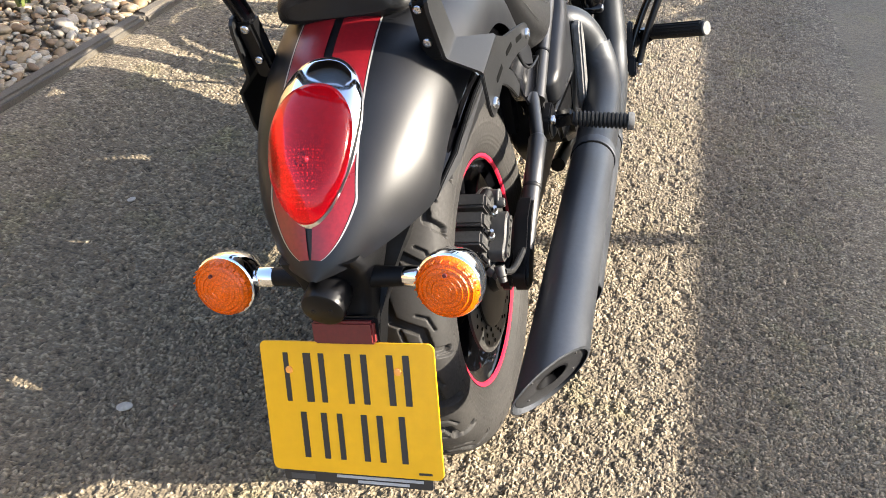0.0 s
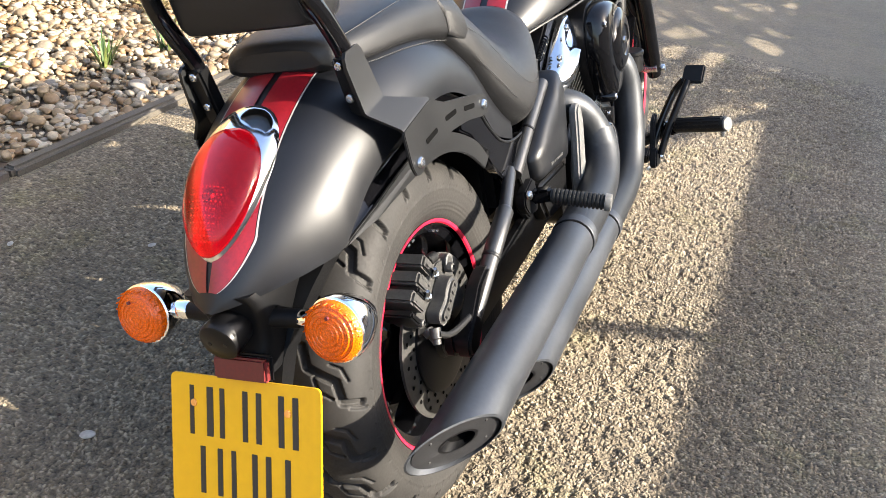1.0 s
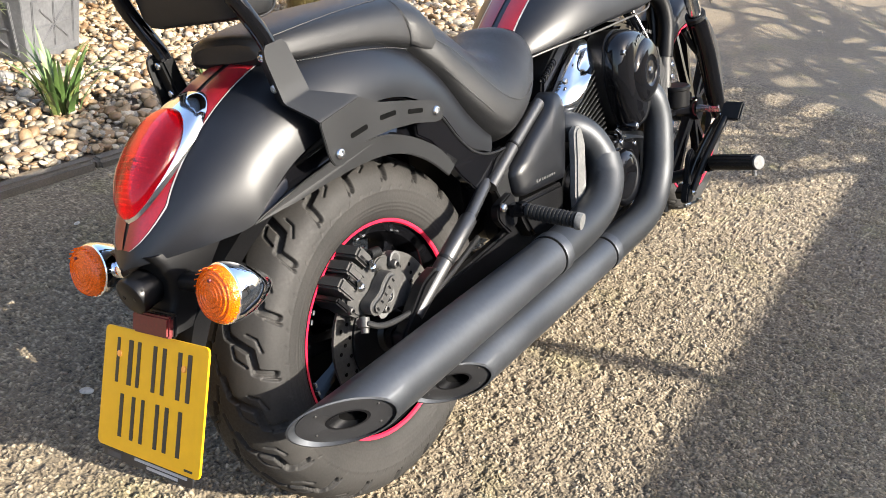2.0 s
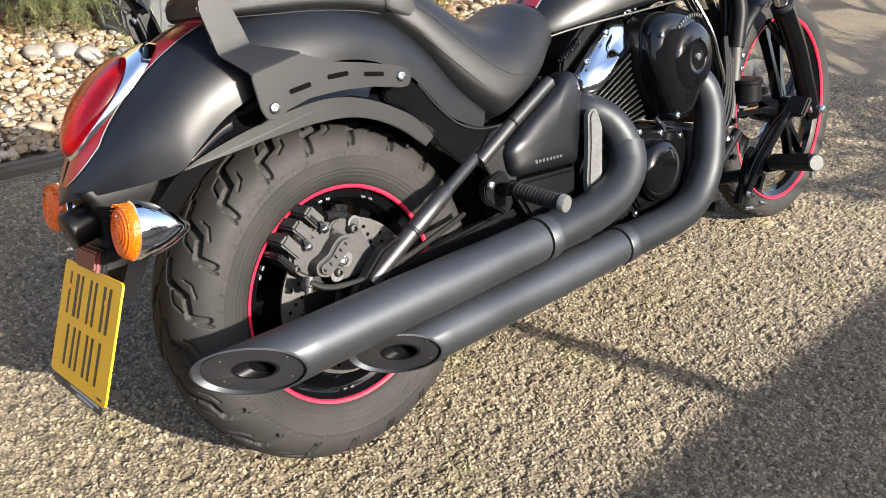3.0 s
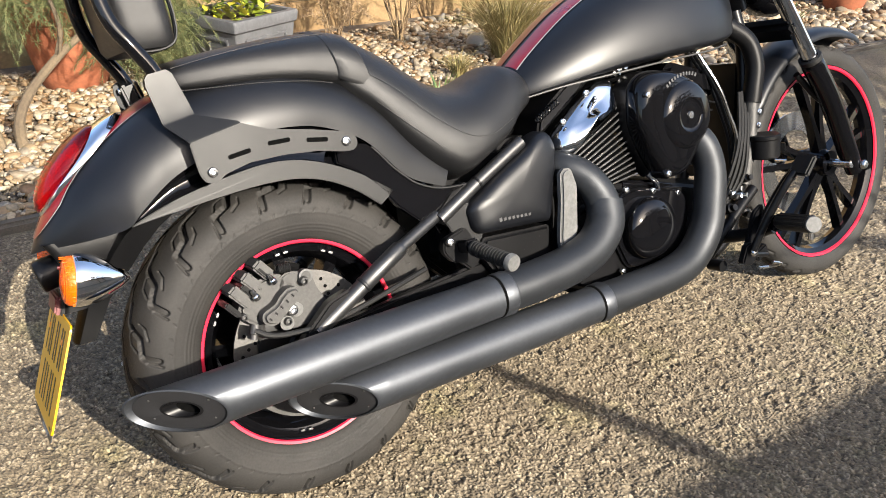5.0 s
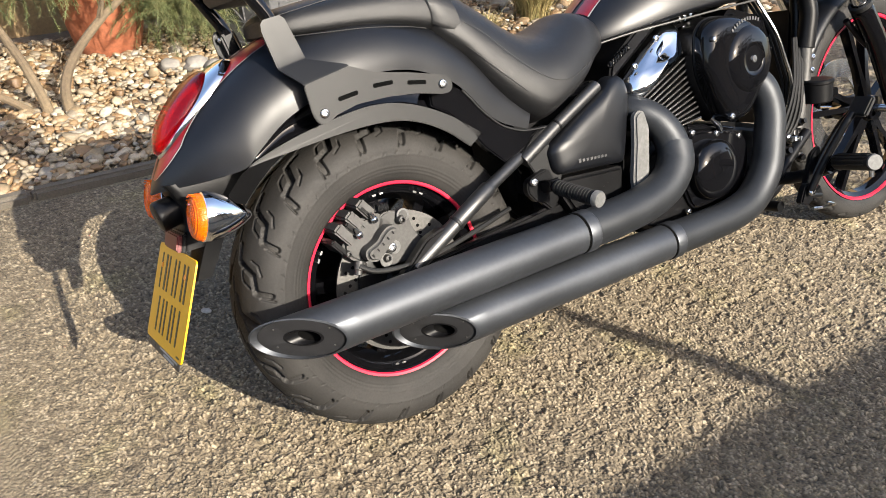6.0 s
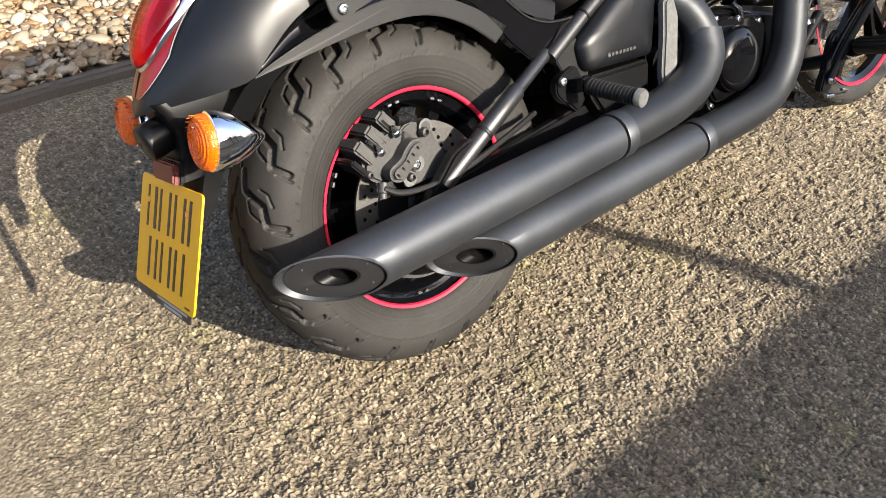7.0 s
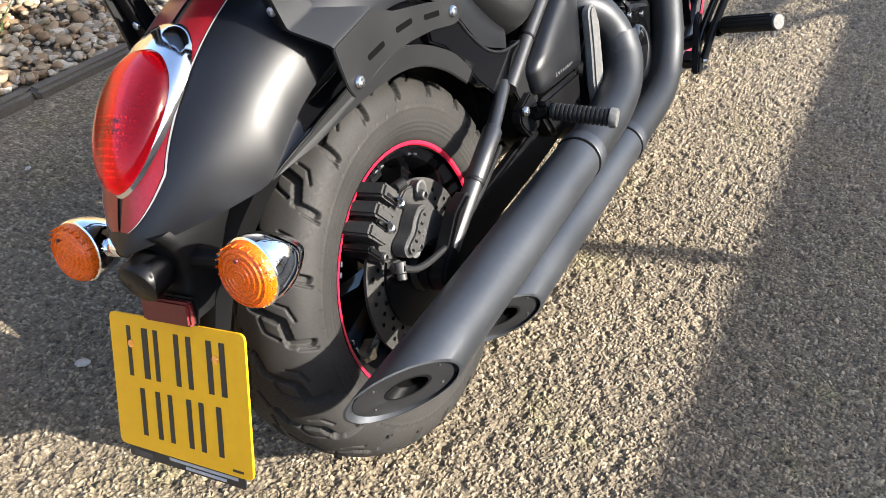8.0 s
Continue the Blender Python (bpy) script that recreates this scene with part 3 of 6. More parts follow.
def front_wheel():
    c = (FRONT_X, FRONT_Y, FRONT_Z)
    prof = [(0.034, 0.281), (0.031, 0.274), (0.026, 0.268), (0.018, 0.256), (0, 0.250), (-0.018, 0.256), (-0.026, 0.268), (-0.034, 0.281),
            (-0.028, 0.279), (0, 0.270), (0.028, 0.279), (0.034, 0.281)]
    wheel = part("front_wheel", revolve(prof, c, (1, 0, 0), 96, None, False), GLOSS, BIKE, "tall gloss black cast front wheel, red rim stripe")
    t = tyre(c, [(0.031, 0.276), (0.036, 0.285), (0.040, 0.300), (0.0385, 0.316), (0.029, 0.330), (0.014, 0.3365), (0, 0.338)], 0.075,
             [(((0.0, 0.006), (0.03, 0.018), (0.026, 0.028), (0.055, 0.040)), 1.0, 1.0), (((0.045, 0.012), (0.062, 0.022), (0.062, 0.036)), 1.0, 1.0)], 0.004, 0.003, 520, wheel, (), 80)
    tagged(t, "narrow black tyre, dusty sidewalls")
    part("rim_stripe", revolve([(0.032, 0.2745), (0.0350, 0.2785), (0.0340, 0.2715), (0.030, 0.2690)], c, (1, 0, 0), 120, None, False), RIMRED, wheel, "bright red rim stripe")
    for k in range(5):
        for dk in (-0.17, 0.17):
            a0, a1 = 2 * math.pi * k / 5 + 0.35, 2 * math.pi * k / 5 + 0.35 + dk
            rings = []
            for rr, w, xx, th, a in ((0.035, 0.014, 0.026, 0.013, a0 + dk * 0.6), (0.12, 0.008, 0.016, 0.011, a0 + dk * 0.85), (0.262, 0.009, 0.0, 0.014, a1)):
                d = np.array((0, math.cos(a), math.sin(a)))
                e = np.array((0, -math.sin(a), math.cos(a)))
                p = np.array(c) + d * rr + np.array((xx, 0, 0))
                rings.append([p + e * w + (th, 0, 0), p - e * w + (th, 0, 0), p - e * w * 1.3 - (th, 0, 0), p + e * w * 1.3 - (th, 0, 0)])
            part("spoke", loft(rings), GLOSS, wheel)
    part("hub", revolve([(-0.06, 0.0), (-0.06, 0.035), (-0.02, 0.042), (0.02, 0.042), (0.06, 0.036), (0.062, 0.0)], c, (1, 0, 0), 32), GLOSS, wheel)
    part("brake_disc", revolve([(-0.062, 0.095), (-0.057, 0.095), (-0.057, 0.15), (-0.062, 0.15), (-0.062, 0.095)], c, (1, 0, 0), 72, None, False), STEEL, wheel, "drilled steel brake disc")


# rear fender: ridge line (y, z) and lower rim (x, y, z), tail to front
RIDGE = [(-0.410, 0.592), (-0.396, 0.620), (-0.374, 0.656), (-0.340, 0.700), (-0.290, 0.744), (-0.230, 0.784), (-0.160, 0.816), (-0.080, 0.838), (0.0, 0.846), (0.08, 0.838), (0.16, 0.812), (0.24, 0.765), (0.31, 0.71), (0.37, 0.645)]
RIM = [(0.004, -0.410, 0.590), (0.036, -0.392, 0.596), (0.066, -0.356, 0.600), (0.096, -0.310, 0.605), (0.120, -0.268, 0.613), (0.131, -0.240, 0.638), (0.138, -0.185, 0.679), (0.143, -0.120, 0.706), (0.147, -0.05, 0.724), (0.146, 0.03, 0.726), (0.142, 0.10, 0.710), (0.139, 0.17, 0.672), (0.136, 0.245, 0.592), (0.134, 0.325, 0.555)]
S_END = 13 / 12
RIDGE_S, RIM_S = np.array(spline(RIDGE, 8)), np.array(spline(RIM, 8))


def fender_at(s, v, lift=0.0):
    """A place on the fender's painted shell: s along it from the tail, v across from -1 (left rim) over 0 (ridge) to 1 (right rim)."""
    def place(s, v):
        k = min(max(s, 0), S_END) * 96
        i = np.arange(len(RIDGE_S))
        ry, rz = np.interp(k, i, RIDGE_S[:, 0]), np.interp(k, i, RIDGE_S[:, 1])
        ex, ey, ez = (np.interp(k, i, RIM_S[:, c]) for c in range(3))
        a = abs(v) * math.pi / 2
        lx, drop = math.sin(a) ** 0.88, 1 - math.cos(a) ** 0.88
        tuck = min(max((s - 0.22) / 0.2, 0), 1) * min(max((0.62 - s) / 0.15, 0), 1)
        lx *= 1 - 0.050 * tuck * max(0.0, (abs(v) - 0.45) / 0.55) ** 2
        return np.array((math.copysign(ex * lx, v), ry + (ey - ry) * drop, rz + (ez - rz) * drop))
    p = place(s, v)
    if lift:
        ds = place(min(s + 0.01, S_END), v) - place(max(s - 0.01, 0), v)
        dv = place(s, min(v + 0.01, 1)) - place(s, max(v - 0.01, -1))
        n = np.cross(dv, ds)
        n = n / (np.linalg.norm(n) + 1e-12)
        if n[2] - 0.5 * n[1] + (3 * math.copysign(n[0], n[0] * v) if abs(v) > 0.5 else 0.0) < 0:
            n = -n
        p = p + n * lift
    return p


def solidify(ob, thickness, offset=-1.0):
    m = ob.modifiers.new("thickness", "SOLIDIFY")
    m.thickness, m.offset = thickness, offset
    return ob


def across_for(s, x):
    """The across value at which the shell stands x off its middle."""
    k = s * 96
    ex = np.interp(k, np.arange(len(RIM_S)), RIM_S[:, 0])
    q = min(abs(x) / max(ex, 1e-4), 0.98)
    return math.copysign(math.asin(q ** (1 / 0.88)) * 2 / math.pi, x)


def rear_fender():
    n = 24
    rings = []
    for i in range(105):
        u = i / 96
        outer = [fender_at(u, j / n) for j in range(-n, n + 1)]
        inner = [fender_at(u, 0.985 * j / n, -0.0045) for j in range(n, -n - 1, -1)]
        rings.append(outer + inner)
    shell = part("rear_fender", loft(rings), SATIN, BIKE, "satin black rear fender with twin red stripes", 50)

    def band(x0, x1, s0, s1, lift, mat, name, taper=True):
        def fn(u, v):
            s = s0 + (s1 - s0) * u
            w = min(1.0, max(0.02, (s - 0.055) / 0.16)) ** 0.6 if taper else 1.0
            return fender_at(s, across_for(s, (x0 + (x1 - x0) * v) * w), lift)
        part(name, mesh_grid(fn, 70, 6), mat, shell)
    for sgn in (-1, 1):
        band(sgn * 0.006, sgn * 0.053, 0.07, 0.62, 0.0016, REDPAINT, "red_stripe")
        band(sgn * 0.0540, sgn * 0.0560, 0.07, 0.62, 0.0018, SILVERLINE, "pinstripe")
    # lower flange on both flanks
    low = [(-0.264, 0.6125), (-0.236, 0.6175), (-0.195, 0.6235), (-0.105, 0.633), (-0.029, 0.637), (0.029, 0.633), (0.081, 0.618), (0.132, 0.590), (0.180, 0.551)]
    high = [(-0.263, 0.6150), (-0.236, 0.6270), (-0.180, 0.646), (-0.090, 0.664), (-0.020, 0.671), (0.040, 0.664), (0.100, 0.643), (0.160, 0.610), (0.214, 0.572)]
    outline = [tuple(p) for p in spline(low, 5)] + [tuple(p) for p in spline(high[::-1], 5)]
    for sgn in (1, -1):
        bm = slab(outline, sgn * 0.128, sgn * 0.134, 0.0015)
        for v in bm.verts:
            v.co.x -= sgn * max(0.0, -0.195 - v.co.y) * 0.22
        part("fender_flange", bm, POWDER, shell, "satin dark grey lower flange")

        # gloss scallop between the shell's rim and the flange
        def scallop(u, v):
            y = -0.256 + 0.441 * u
            rim = RIM_S[RIM_S[:, 1].argsort()]
            rx, rz = np.interp(y, rim[:, 1], rim[:, 0]), np.interp(y, rim[:, 1], rim[:, 2])
            hz = np.interp(y, [p[0] for p in high], [p[1] for p in high])
            x0, x1 = 0.93 * rx - 0.004, 0.1275 - max(0.0, -0.195 - y) * 0.22
            z0, z1 = max(rz + 0.004, hz), hz - 0.006
            deep = 0.5 * min(0.034, max(rz - hz, 0.0))
            return (sgn * (x0 + (x1 - x0) * v - deep * math.sin(math.pi * v) ** 0.8), y, z0 + (z1 - z0) * v)
        solidify(part("fender_scallop", mesh_grid(scallop, 40, 10), GLOSS, shell, "gloss black scallop"), 0.002, 0.0)
    # gloss well under the shell
    def well(u, v):
        a = math.radians(24 + 92 * u)
        w = 2 * v - 1
        b = abs(w) * math.pi / 2
        x = math.copysign(0.108 * math.sin(b) ** 0.4, w)
        r = 0.352 + 0.085 * math.cos(b) ** 0.5 * math.sin(a) ** 0.5
        return (x, r * math.cos(a) - 0.01, 0.3165 + r * math.sin(a))
    solidify(part("fender_well", mesh_grid(well, 60, 28), GLOSS, shell, "gloss black inner fender"), 0.003)


rear_wheel()
front_wheel()
rear_fender()


def superloft(stations, n=40, power=2.2, flat=0.0):
    """Rings along y; a station is (y, half width, bottom z, top z). Rounded above, tucked in below."""
    rings = []
    for y, w, z0, z1 in spline(stations, 6):
        ring = []
        for j in range(n):
            a = 2 * math.pi * j / n
            ca, sa = math.cos(a), math.sin(a)
            x = w * math.copysign(abs(ca) ** (2 / power), ca)
            k = math.copysign(abs(sa) ** (2 / power), sa)
            mid = z0 + (z1 - z0) * (0.30 - flat)
            z = mid + (z1 - mid) * k if k > 0 else mid + (mid - z0) * k
            ring.append((x, y, z))
        rings.append(ring)
    return loft(rings)


def seat():
    root = empty("seat", BIKE)
    rider = [(0.148, 0.118, 0.772, 0.868), (0.17, 0.126, 0.742, 0.874), (0.21, 0.136, 0.700, 0.862), (0.27, 0.147, 0.622, 0.826), (0.33, 0.157, 0.568, 0.780), (0.38, 0.162, 0.550, 0.750),
             (0.44, 0.158, 0.578, 0.738), (0.50, 0.140, 0.605, 0.752), (0.55, 0.118, 0.642, 0.768), (0.595, 0.090, 0.664, 0.755), (0.617, 0.052, 0.682, 0.728)]
    part("rider_seat", superloft(rider, 48, 2.3), VINYL, root, "black vinyl scooped saddle with stitched seams")
    pillion = [(-0.155, 0.070, 0.822, 0.848), (-0.14, 0.092, 0.812, 0.862), (-0.08, 0.108, 0.808, 0.872), (0.0, 0.116, 0.803, 0.880), (0.08, 0.120, 0.792, 0.884), (0.148, 0.122, 0.775, 0.884)]
    part("pillion_pad", superloft(pillion, 48, 3.0), VINYL, root, "black vinyl pillion pad with stitched edges")
    # strap across the joint
    rows = []
    for y, up in ((0.128, 0.0005), (0.131, 0.003), (0.150, 0.0045), (0.170, 0.0045), (0.186, 0.003), (0.189, 0.0005)):
        k = (y - 0.13) / 0.06
        w, z0, z1 = 0.1225 + 0.006 * k + up, 0.778 - 0.035 * k, 0.8845 - 0.012 * k + up
        mid = z0 + (z1 - z0) * 0.30
        row = []
        for j in range(41):
            a = math.radians(-14 + 208 * j / 40)
            ca, sa = math.cos(a), math.sin(a)
            q = math.copysign(abs(sa) ** 0.75, sa)
            slant = 0.016 * (1 - max(0, sa)) ** 2
            row.append((w * math.copysign(abs(ca) ** 0.75, ca), y + slant, mid + (z1 - mid) * q if q > 0 else mid + (mid - z0) * q - slant * 0.4))
        rows.append(row)
    part("strap", loft(rows, False), VINYL, root, "black vinyl strap over the joint")


def tank():
    st = [(0.575, 0.050, 0.690, 0.735), (0.60, 0.080, 0.688, 0.758), (0.66, 0.110, 0.694, 0.800), (0.75, 0.138, 0.702, 0.856), (0.85, 0.156, 0.710, 0.902), (0.95, 0.165, 0.714, 0.930),
          (1.05, 0.166, 0.717, 0.942), (1.15, 0.153, 0.722, 0.938), (1.22, 0.125, 0.732, 0.920), (1.265, 0.090, 0.765, 0.895), (1.285, 0.045, 0.80, 0.865)]
    body = part("fuel_tank", superloft(st, 56, 2.3, 0.18), SATIN, BIKE, "satin black teardrop tank with red stripes")
    sp = np.array(spline(st, 6))

    def top(y, x, lift):
        w, z0, z1 = (np.interp(y, sp[:, 0], sp[:, c]) for c in (1, 2, 3))
        mid = z0 + (z1 - z0) * 0.12
        q = max(0.0, 1 - (abs(x) / max(w, 1e-4)) ** 2.3) ** (1 / 2.3)
        return (x, y, mid + (z1 - mid) * q + lift)
    for sgn in (-1, 1):
        part("red_stripe", mesh_grid(lambda u, v: top(0.60 + 0.62 * u, sgn * (0.008 + (0.040 + 0.012 * u) * v), 0.002), 50, 6), REDPAINT, body)
        part("pinstripe", mesh_grid(lambda u, v: top(0.60 + 0.62 * u, sgn * (0.0485 + 0.012 * u + 0.0035 * v), 0.0024), 50, 2), SILVERLINE, body)
    for sgn in (-1, 1):
        part("seam_trim", tube([(sgn * 0.082, 0.60, 0.690), (sgn * 0.112, 0.68, 0.701), (sgn * 0.142, 0.80, 0.709), (sgn * 0.152, 0.95, 0.716), (sgn * 0.148, 1.10, 0.720), (sgn * 0.12, 1.20, 0.726)], 0.0026, 8), ALLOY, body)


def muffler(name, end, join_y, path, r_end, r_join):
    """A slash-cut silencer and its header: end is the middle of the cut, path the header's line from the joint on."""
    ex, ey, ez = end
    root = empty(name, BIKE)
    segs = 40
    nrm = np.array((0.80, -0.52, -0.30))
    nrm = nrm / np.linalg.norm(nrm)

    def ring(cx, cy, cz, r, cut):
        out = []
        for j in range(segs):
            a = 2 * math.pi * j / segs
            x, z = cx + r * math.cos(a), cz + r * math.sin(a)
            y = cy
            if cut:
                y = ey - (nrm[0] * (x - ex) + nrm[2] * (z - ez)) / nrm[1]
            out.append((x, y, z))
        return out
    jz = path[0][2]
    jx = path[0][0]
    rings = [ring(ex, ey, ez, r_end - 0.0026, True), ring(ex, ey, ez, r_end, True)]
    rings[1] = [(x, y + 0.0025, z) for x, y, z in rings[1]]
    for t in np.linspace(0.12, 1, 12):
        y = ey + 0.10 + (join_y - ey - 0.10) * (t - 0.12) / 0.88
        rings.append(ring(ex + (jx - ex) * t, y, ez + (jz - ez) * t, r_end + (r_join - r_end) * t ** 2, False))
    body = part("silencer", loft(rings, True, False), EXHAUST, root, "satin black slash-cut silencer")
    # end plate with a pierced outlet, set just inside the cut

    def cap(r, inset, squash=1.0, dy=0.0):
        return [(ex + r * math.cos(a), ey + inset + dy - (nrm[0] * r * math.cos(a) + nrm[2] * r * math.sin(a)) / nrm[1], ez + r * math.sin(a)) for a in (2 * math.pi * j / segs for j in range(segs))]
    part("end_plate", loft([cap(r_end - 0.0029, 0.014), cap(r_end - 0.0036, 0.012), cap(r_end - 0.0042, 0.0105), cap(r_end - 0.0052, 0.010), cap(0.0172, 0.010), cap(0.0166, 0.014)], True, False), ENDCAP, root, "dark grey end plate")
    bore = [cap(0.0166, 0.012), cap(0.0160, 0.022), [(x, y + 0.09, z) for x, y, z in cap(0.0155, 0.022)]]
    own = loft(bore, True, False)
    own.faces.new([own.verts.new(q) for q in bore[-1]])
    part("outlet", own, DARKHOLE, root)
    part("outlet_lip", loft([cap(0.0178, 0.0096), cap(0.0152, 0.0092), cap(0.0146, 0.030)], True, False), STEELBLK, root)
    part("wall", loft([cap(r_end - 0.0026, 0.0005), cap(r_end - 0.0028, 0.010), cap(r_end - 0.0028, 0.020)], True, False), EXHAUST, root)
    for a in (0.4, 2.2, 3.5, 5.4):
        p = np.array((ex + 0.031 * math.cos(a), ey + 0.0098 - (nrm[0] * 0.031 * math.cos(a) + nrm[2] * 0.031 * math.sin(a)) / nrm[1], ez + 0.031 * math.sin(a)))
        part("rivet", revolve([(0, 0.0022), (0.001, 0.0018), (0.0016, 0.0)], p, nrm, 10), ALLOY, root)
    # clamp and header
    part("clamp", revolve([(0.004, r_join - 0.004), (0.004, r_join + 0.0018), (0.006, r_join + 0.0026), (0.030, r_join + 0.0026), (0.032, r_join + 0.001), (0.032, r_join - 0.004)], (jx, join_y, jz), (0, 1, 0), segs, None, False), EXHAUST, root)
    # black ring that paints in the shade of the open joint
    part("seam", revolve([(-0.001, r_join - 0.002), (-0.001, r_join + 0.0008), (0.0035, r_join + 0.0008), (0.0035, r_join - 0.002)], (jx, join_y, jz), (0, 1, 0), segs, None, False), DARKHOLE, root)
    pts, radii = [p[:3] for p in path], [p[3] for p in path]
    part("header_pipe", tube(pts, radii, 28, 8), EXHAUST_DIM, root, "satin black bent exhaust pipe")
    return root


def exhausts():
    muffler("upper_exhaust", (0.234, -0.287, 0.331), 0.345, [(0.222, 0.345, 0.334, 0.0415), (0.220, 0.44, 0.337, 0.041), (0.218, 0.54, 0.345, 0.0405), (0.214, 0.615, 0.365, 0.040), (0.206, 0.662, 0.405, 0.039),
                                                           (0.192, 0.675, 0.455, 0.038), (0.172, 0.655, 0.505, 0.036), (0.145, 0.622, 0.535, 0.032), (0.10, 0.60, 0.545, 0.028)], 0.0445, 0.0425)
    muffler("lower_exhaust", (0.222, -0.022, 0.246), 0.605, [(0.210, 0.605, 0.238, 0.0395), (0.208, 0.72, 0.236, 0.0395), (0.206, 0.84, 0.238, 0.0395), (0.204, 0.925, 0.258, 0.0395), (0.202, 0.985, 0.315, 0.039),
                                                           (0.200, 1.008, 0.385, 0.038), (0.196, 1.020, 0.455, 0.037), (0.186, 1.010, 0.515, 0.035), (0.160, 0.985, 0.555, 0.031), (0.12, 0.97, 0.57, 0.028)], 0.0430, 0.0405)
    # sleeve over the upper header's bend
    pts = [(0.222, 0.365, 0.335), (0.2215, 0.44, 0.337), (0.220, 0.54, 0.345), (0.2165, 0.617, 0.3655), (0.2090, 0.665, 0.405), (0.1965, 0.679, 0.450)]
    part("heat_guard", tube(pts, [0.0400, 0.0425, 0.0425, 0.0420, 0.0412, 0.0400], 28, 6), EXHAUST_DIM, BIKE)


seat()
tank()
exhausts()


def teardrop(s_mid, half, wide, pinch, height, rise, top_bias=0.0, n=56, m=18):
    """A drop-shaped swelling on the fender: half its length along, wide its half width, narrowed towards the bottom; height: (edge, middle)."""
    rings = []
    for i in range(m + 1):
        rho = max(1 - i / m, 1e-3)
        ring = []
        for k in range(n):
            th = 2 * math.pi * k / n
            down = (1 - math.cos(th)) / 2
            sn, cs = math.sin(th), math.cos(th)
            x = wide * math.copysign(abs(sn) ** 0.86, sn) * (1 - pinch * down ** 1.3) * rho
            s = s_mid + half * math.copysign(abs(cs) ** 0.90, cs) * rho
            h = height[0] + (height[1] - height[0]) * (1 - rho ** 2.4) ** rise + top_bias * math.cos(th) * rho
            ring.append(fender_at(s, across_for(s, x), max(h, 0.0005)))
        rings.append(ring)
    bm = loft(rings, True, False)
    return bm


def tail_light():
    root = empty("tail_light", BIKE)
    part("bezel", teardrop(0.290, 0.143, 0.0690, 0.55, (0.001, 0.0195), 0.50, 0.003), HOOD, root, "chrome surround with a hood", 60)
    lens = part("lens", teardrop(0.2665, 0.1115, 0.0588, 0.51, (0.0125, 0.0300), 0.52, 0.0055), REDLENS, root, "glossy red teardrop lens", 60)
    lens.visible_shadow = False
    bowl = part("reflector", teardrop(0.2665, 0.106, 0.0550, 0.51, (0.0085, 0.0150), 0.8, 0.003), REFLECTOR, lens, "silvered reflector behind the lens", 60)
    part("bulb", revolve([(-0.004, 0.009), (0.004, 0.009), (0.007, 0.006), (0.008, 0.0)], fender_at(0.262, 0.0, 0.0165), (0, -0.75, 0.66), 16), STEEL, bowl)
    for k in range(11):
        x = -0.025 + 0.005 * k
        for j in range(9):
            s = 0.185 + 0.011 * j
            w = 0.055 * (1 - 0.51 * ((0.2665 - s) / 0.1115 * 0.5 + 0.5) ** 1.3)
            rho = math.hypot((s - 0.2665) / 0.1115, x / w)
            if rho < 0.9 and abs(x) < 0.010 + (s - 0.17) * 0.13:
                h = 0.0125 + 0.0175 * (1 - rho ** 2.4) ** 0.52 + 0.0055 * (s - 0.2665) / 0.1115
                p = fender_at(s, across_for(s, x), h)
                part("prism", revolve([(-0.001, 0.0009), (0.0002, 0.0006), (0.0003, 0.0)], p, (0, -0.8, 0.6), 6), PRISM, lens)


PRISM = plain("pale_red_prism", (0.36, 0.012, 0.012), 0.2, 0.0, 0.1, 100)


def signals():
    for sgn, side in ((1, "right"), (-1, "left")):
        c = np.array((sgn * 0.152, -0.370, 0.558))
        ax = np.array((0.02 * sgn, 1.0, -0.20))
        sig = part("turn_signal", revolve([(-0.004, 0.0385), (-0.002, 0.0415), (0.004, 0.0422), (0.012, 0.0415), (0.028, 0.038), (0.048, 0.029), (0.066, 0.0175), (0.078, 0.008), (0.083, 0.0)], c, ax, 36), CHROME, BIKE, "chrome bullet turn signal with amber lens")
        lens = part("lens", revolve([(0.0, 0.0392), (-0.010, 0.0388), (-0.014, 0.0360), (-0.0175, 0.028), (-0.0195, 0.016), (-0.020, 0.0)], c, ax, 48), AMBER, sig, "orange ribbed lens")
        for r in (0.009, 0.0155, 0.022, 0.0285, 0.0340):
            y = np.interp(r, (0.0, 0.016, 0.028, 0.036), (-0.0204, -0.0199, -0.0180, -0.0146))
            part("rib", revolve([(y + 0.001, r - 0.0012), (y - 0.0009, r), (y + 0.001, r + 0.0012)], c, ax, 40, None, False), AMBER, lens)
        for k in range(24):
            a = 2 * math.pi * k / 24
            p = c + np.array((0.0388 * math.cos(a), -0.006, 0.0388 * math.sin(a)))
            part("rim_rib", revolve([(-0.007, 0.0010), (0.006, 0.0010), (0.0065, 0.0)], p, ax, 6), AMBER, lens)
        for dz in (0.026, -0.030):
            part("screw", revolve([(0.002, 0.0026), (-0.0010, 0.0024), (-0.0010, 0.0)], c + np.array((0.004 * sgn, -0.0185, dz)), ax, 10), DULLRED, sig)
        part("stem", revolve([(-0.004, 0.0125), (0.0, 0.0135), (0.016, 0.0135), (0.018, 0.0115)], (sgn * 0.094, -0.350, 0.556), (sgn, -0.05, 0.02), 20), CHROME, sig)
        part("stalk", tube([(sgn * 0.030, -0.352, 0.556), (sgn * 0.060, -0.350, 0.556), (sgn * 0.096, -0.350, 0.556)], [0.015, 0.0135, 0.012], 16, 4), PLASTIC, sig)


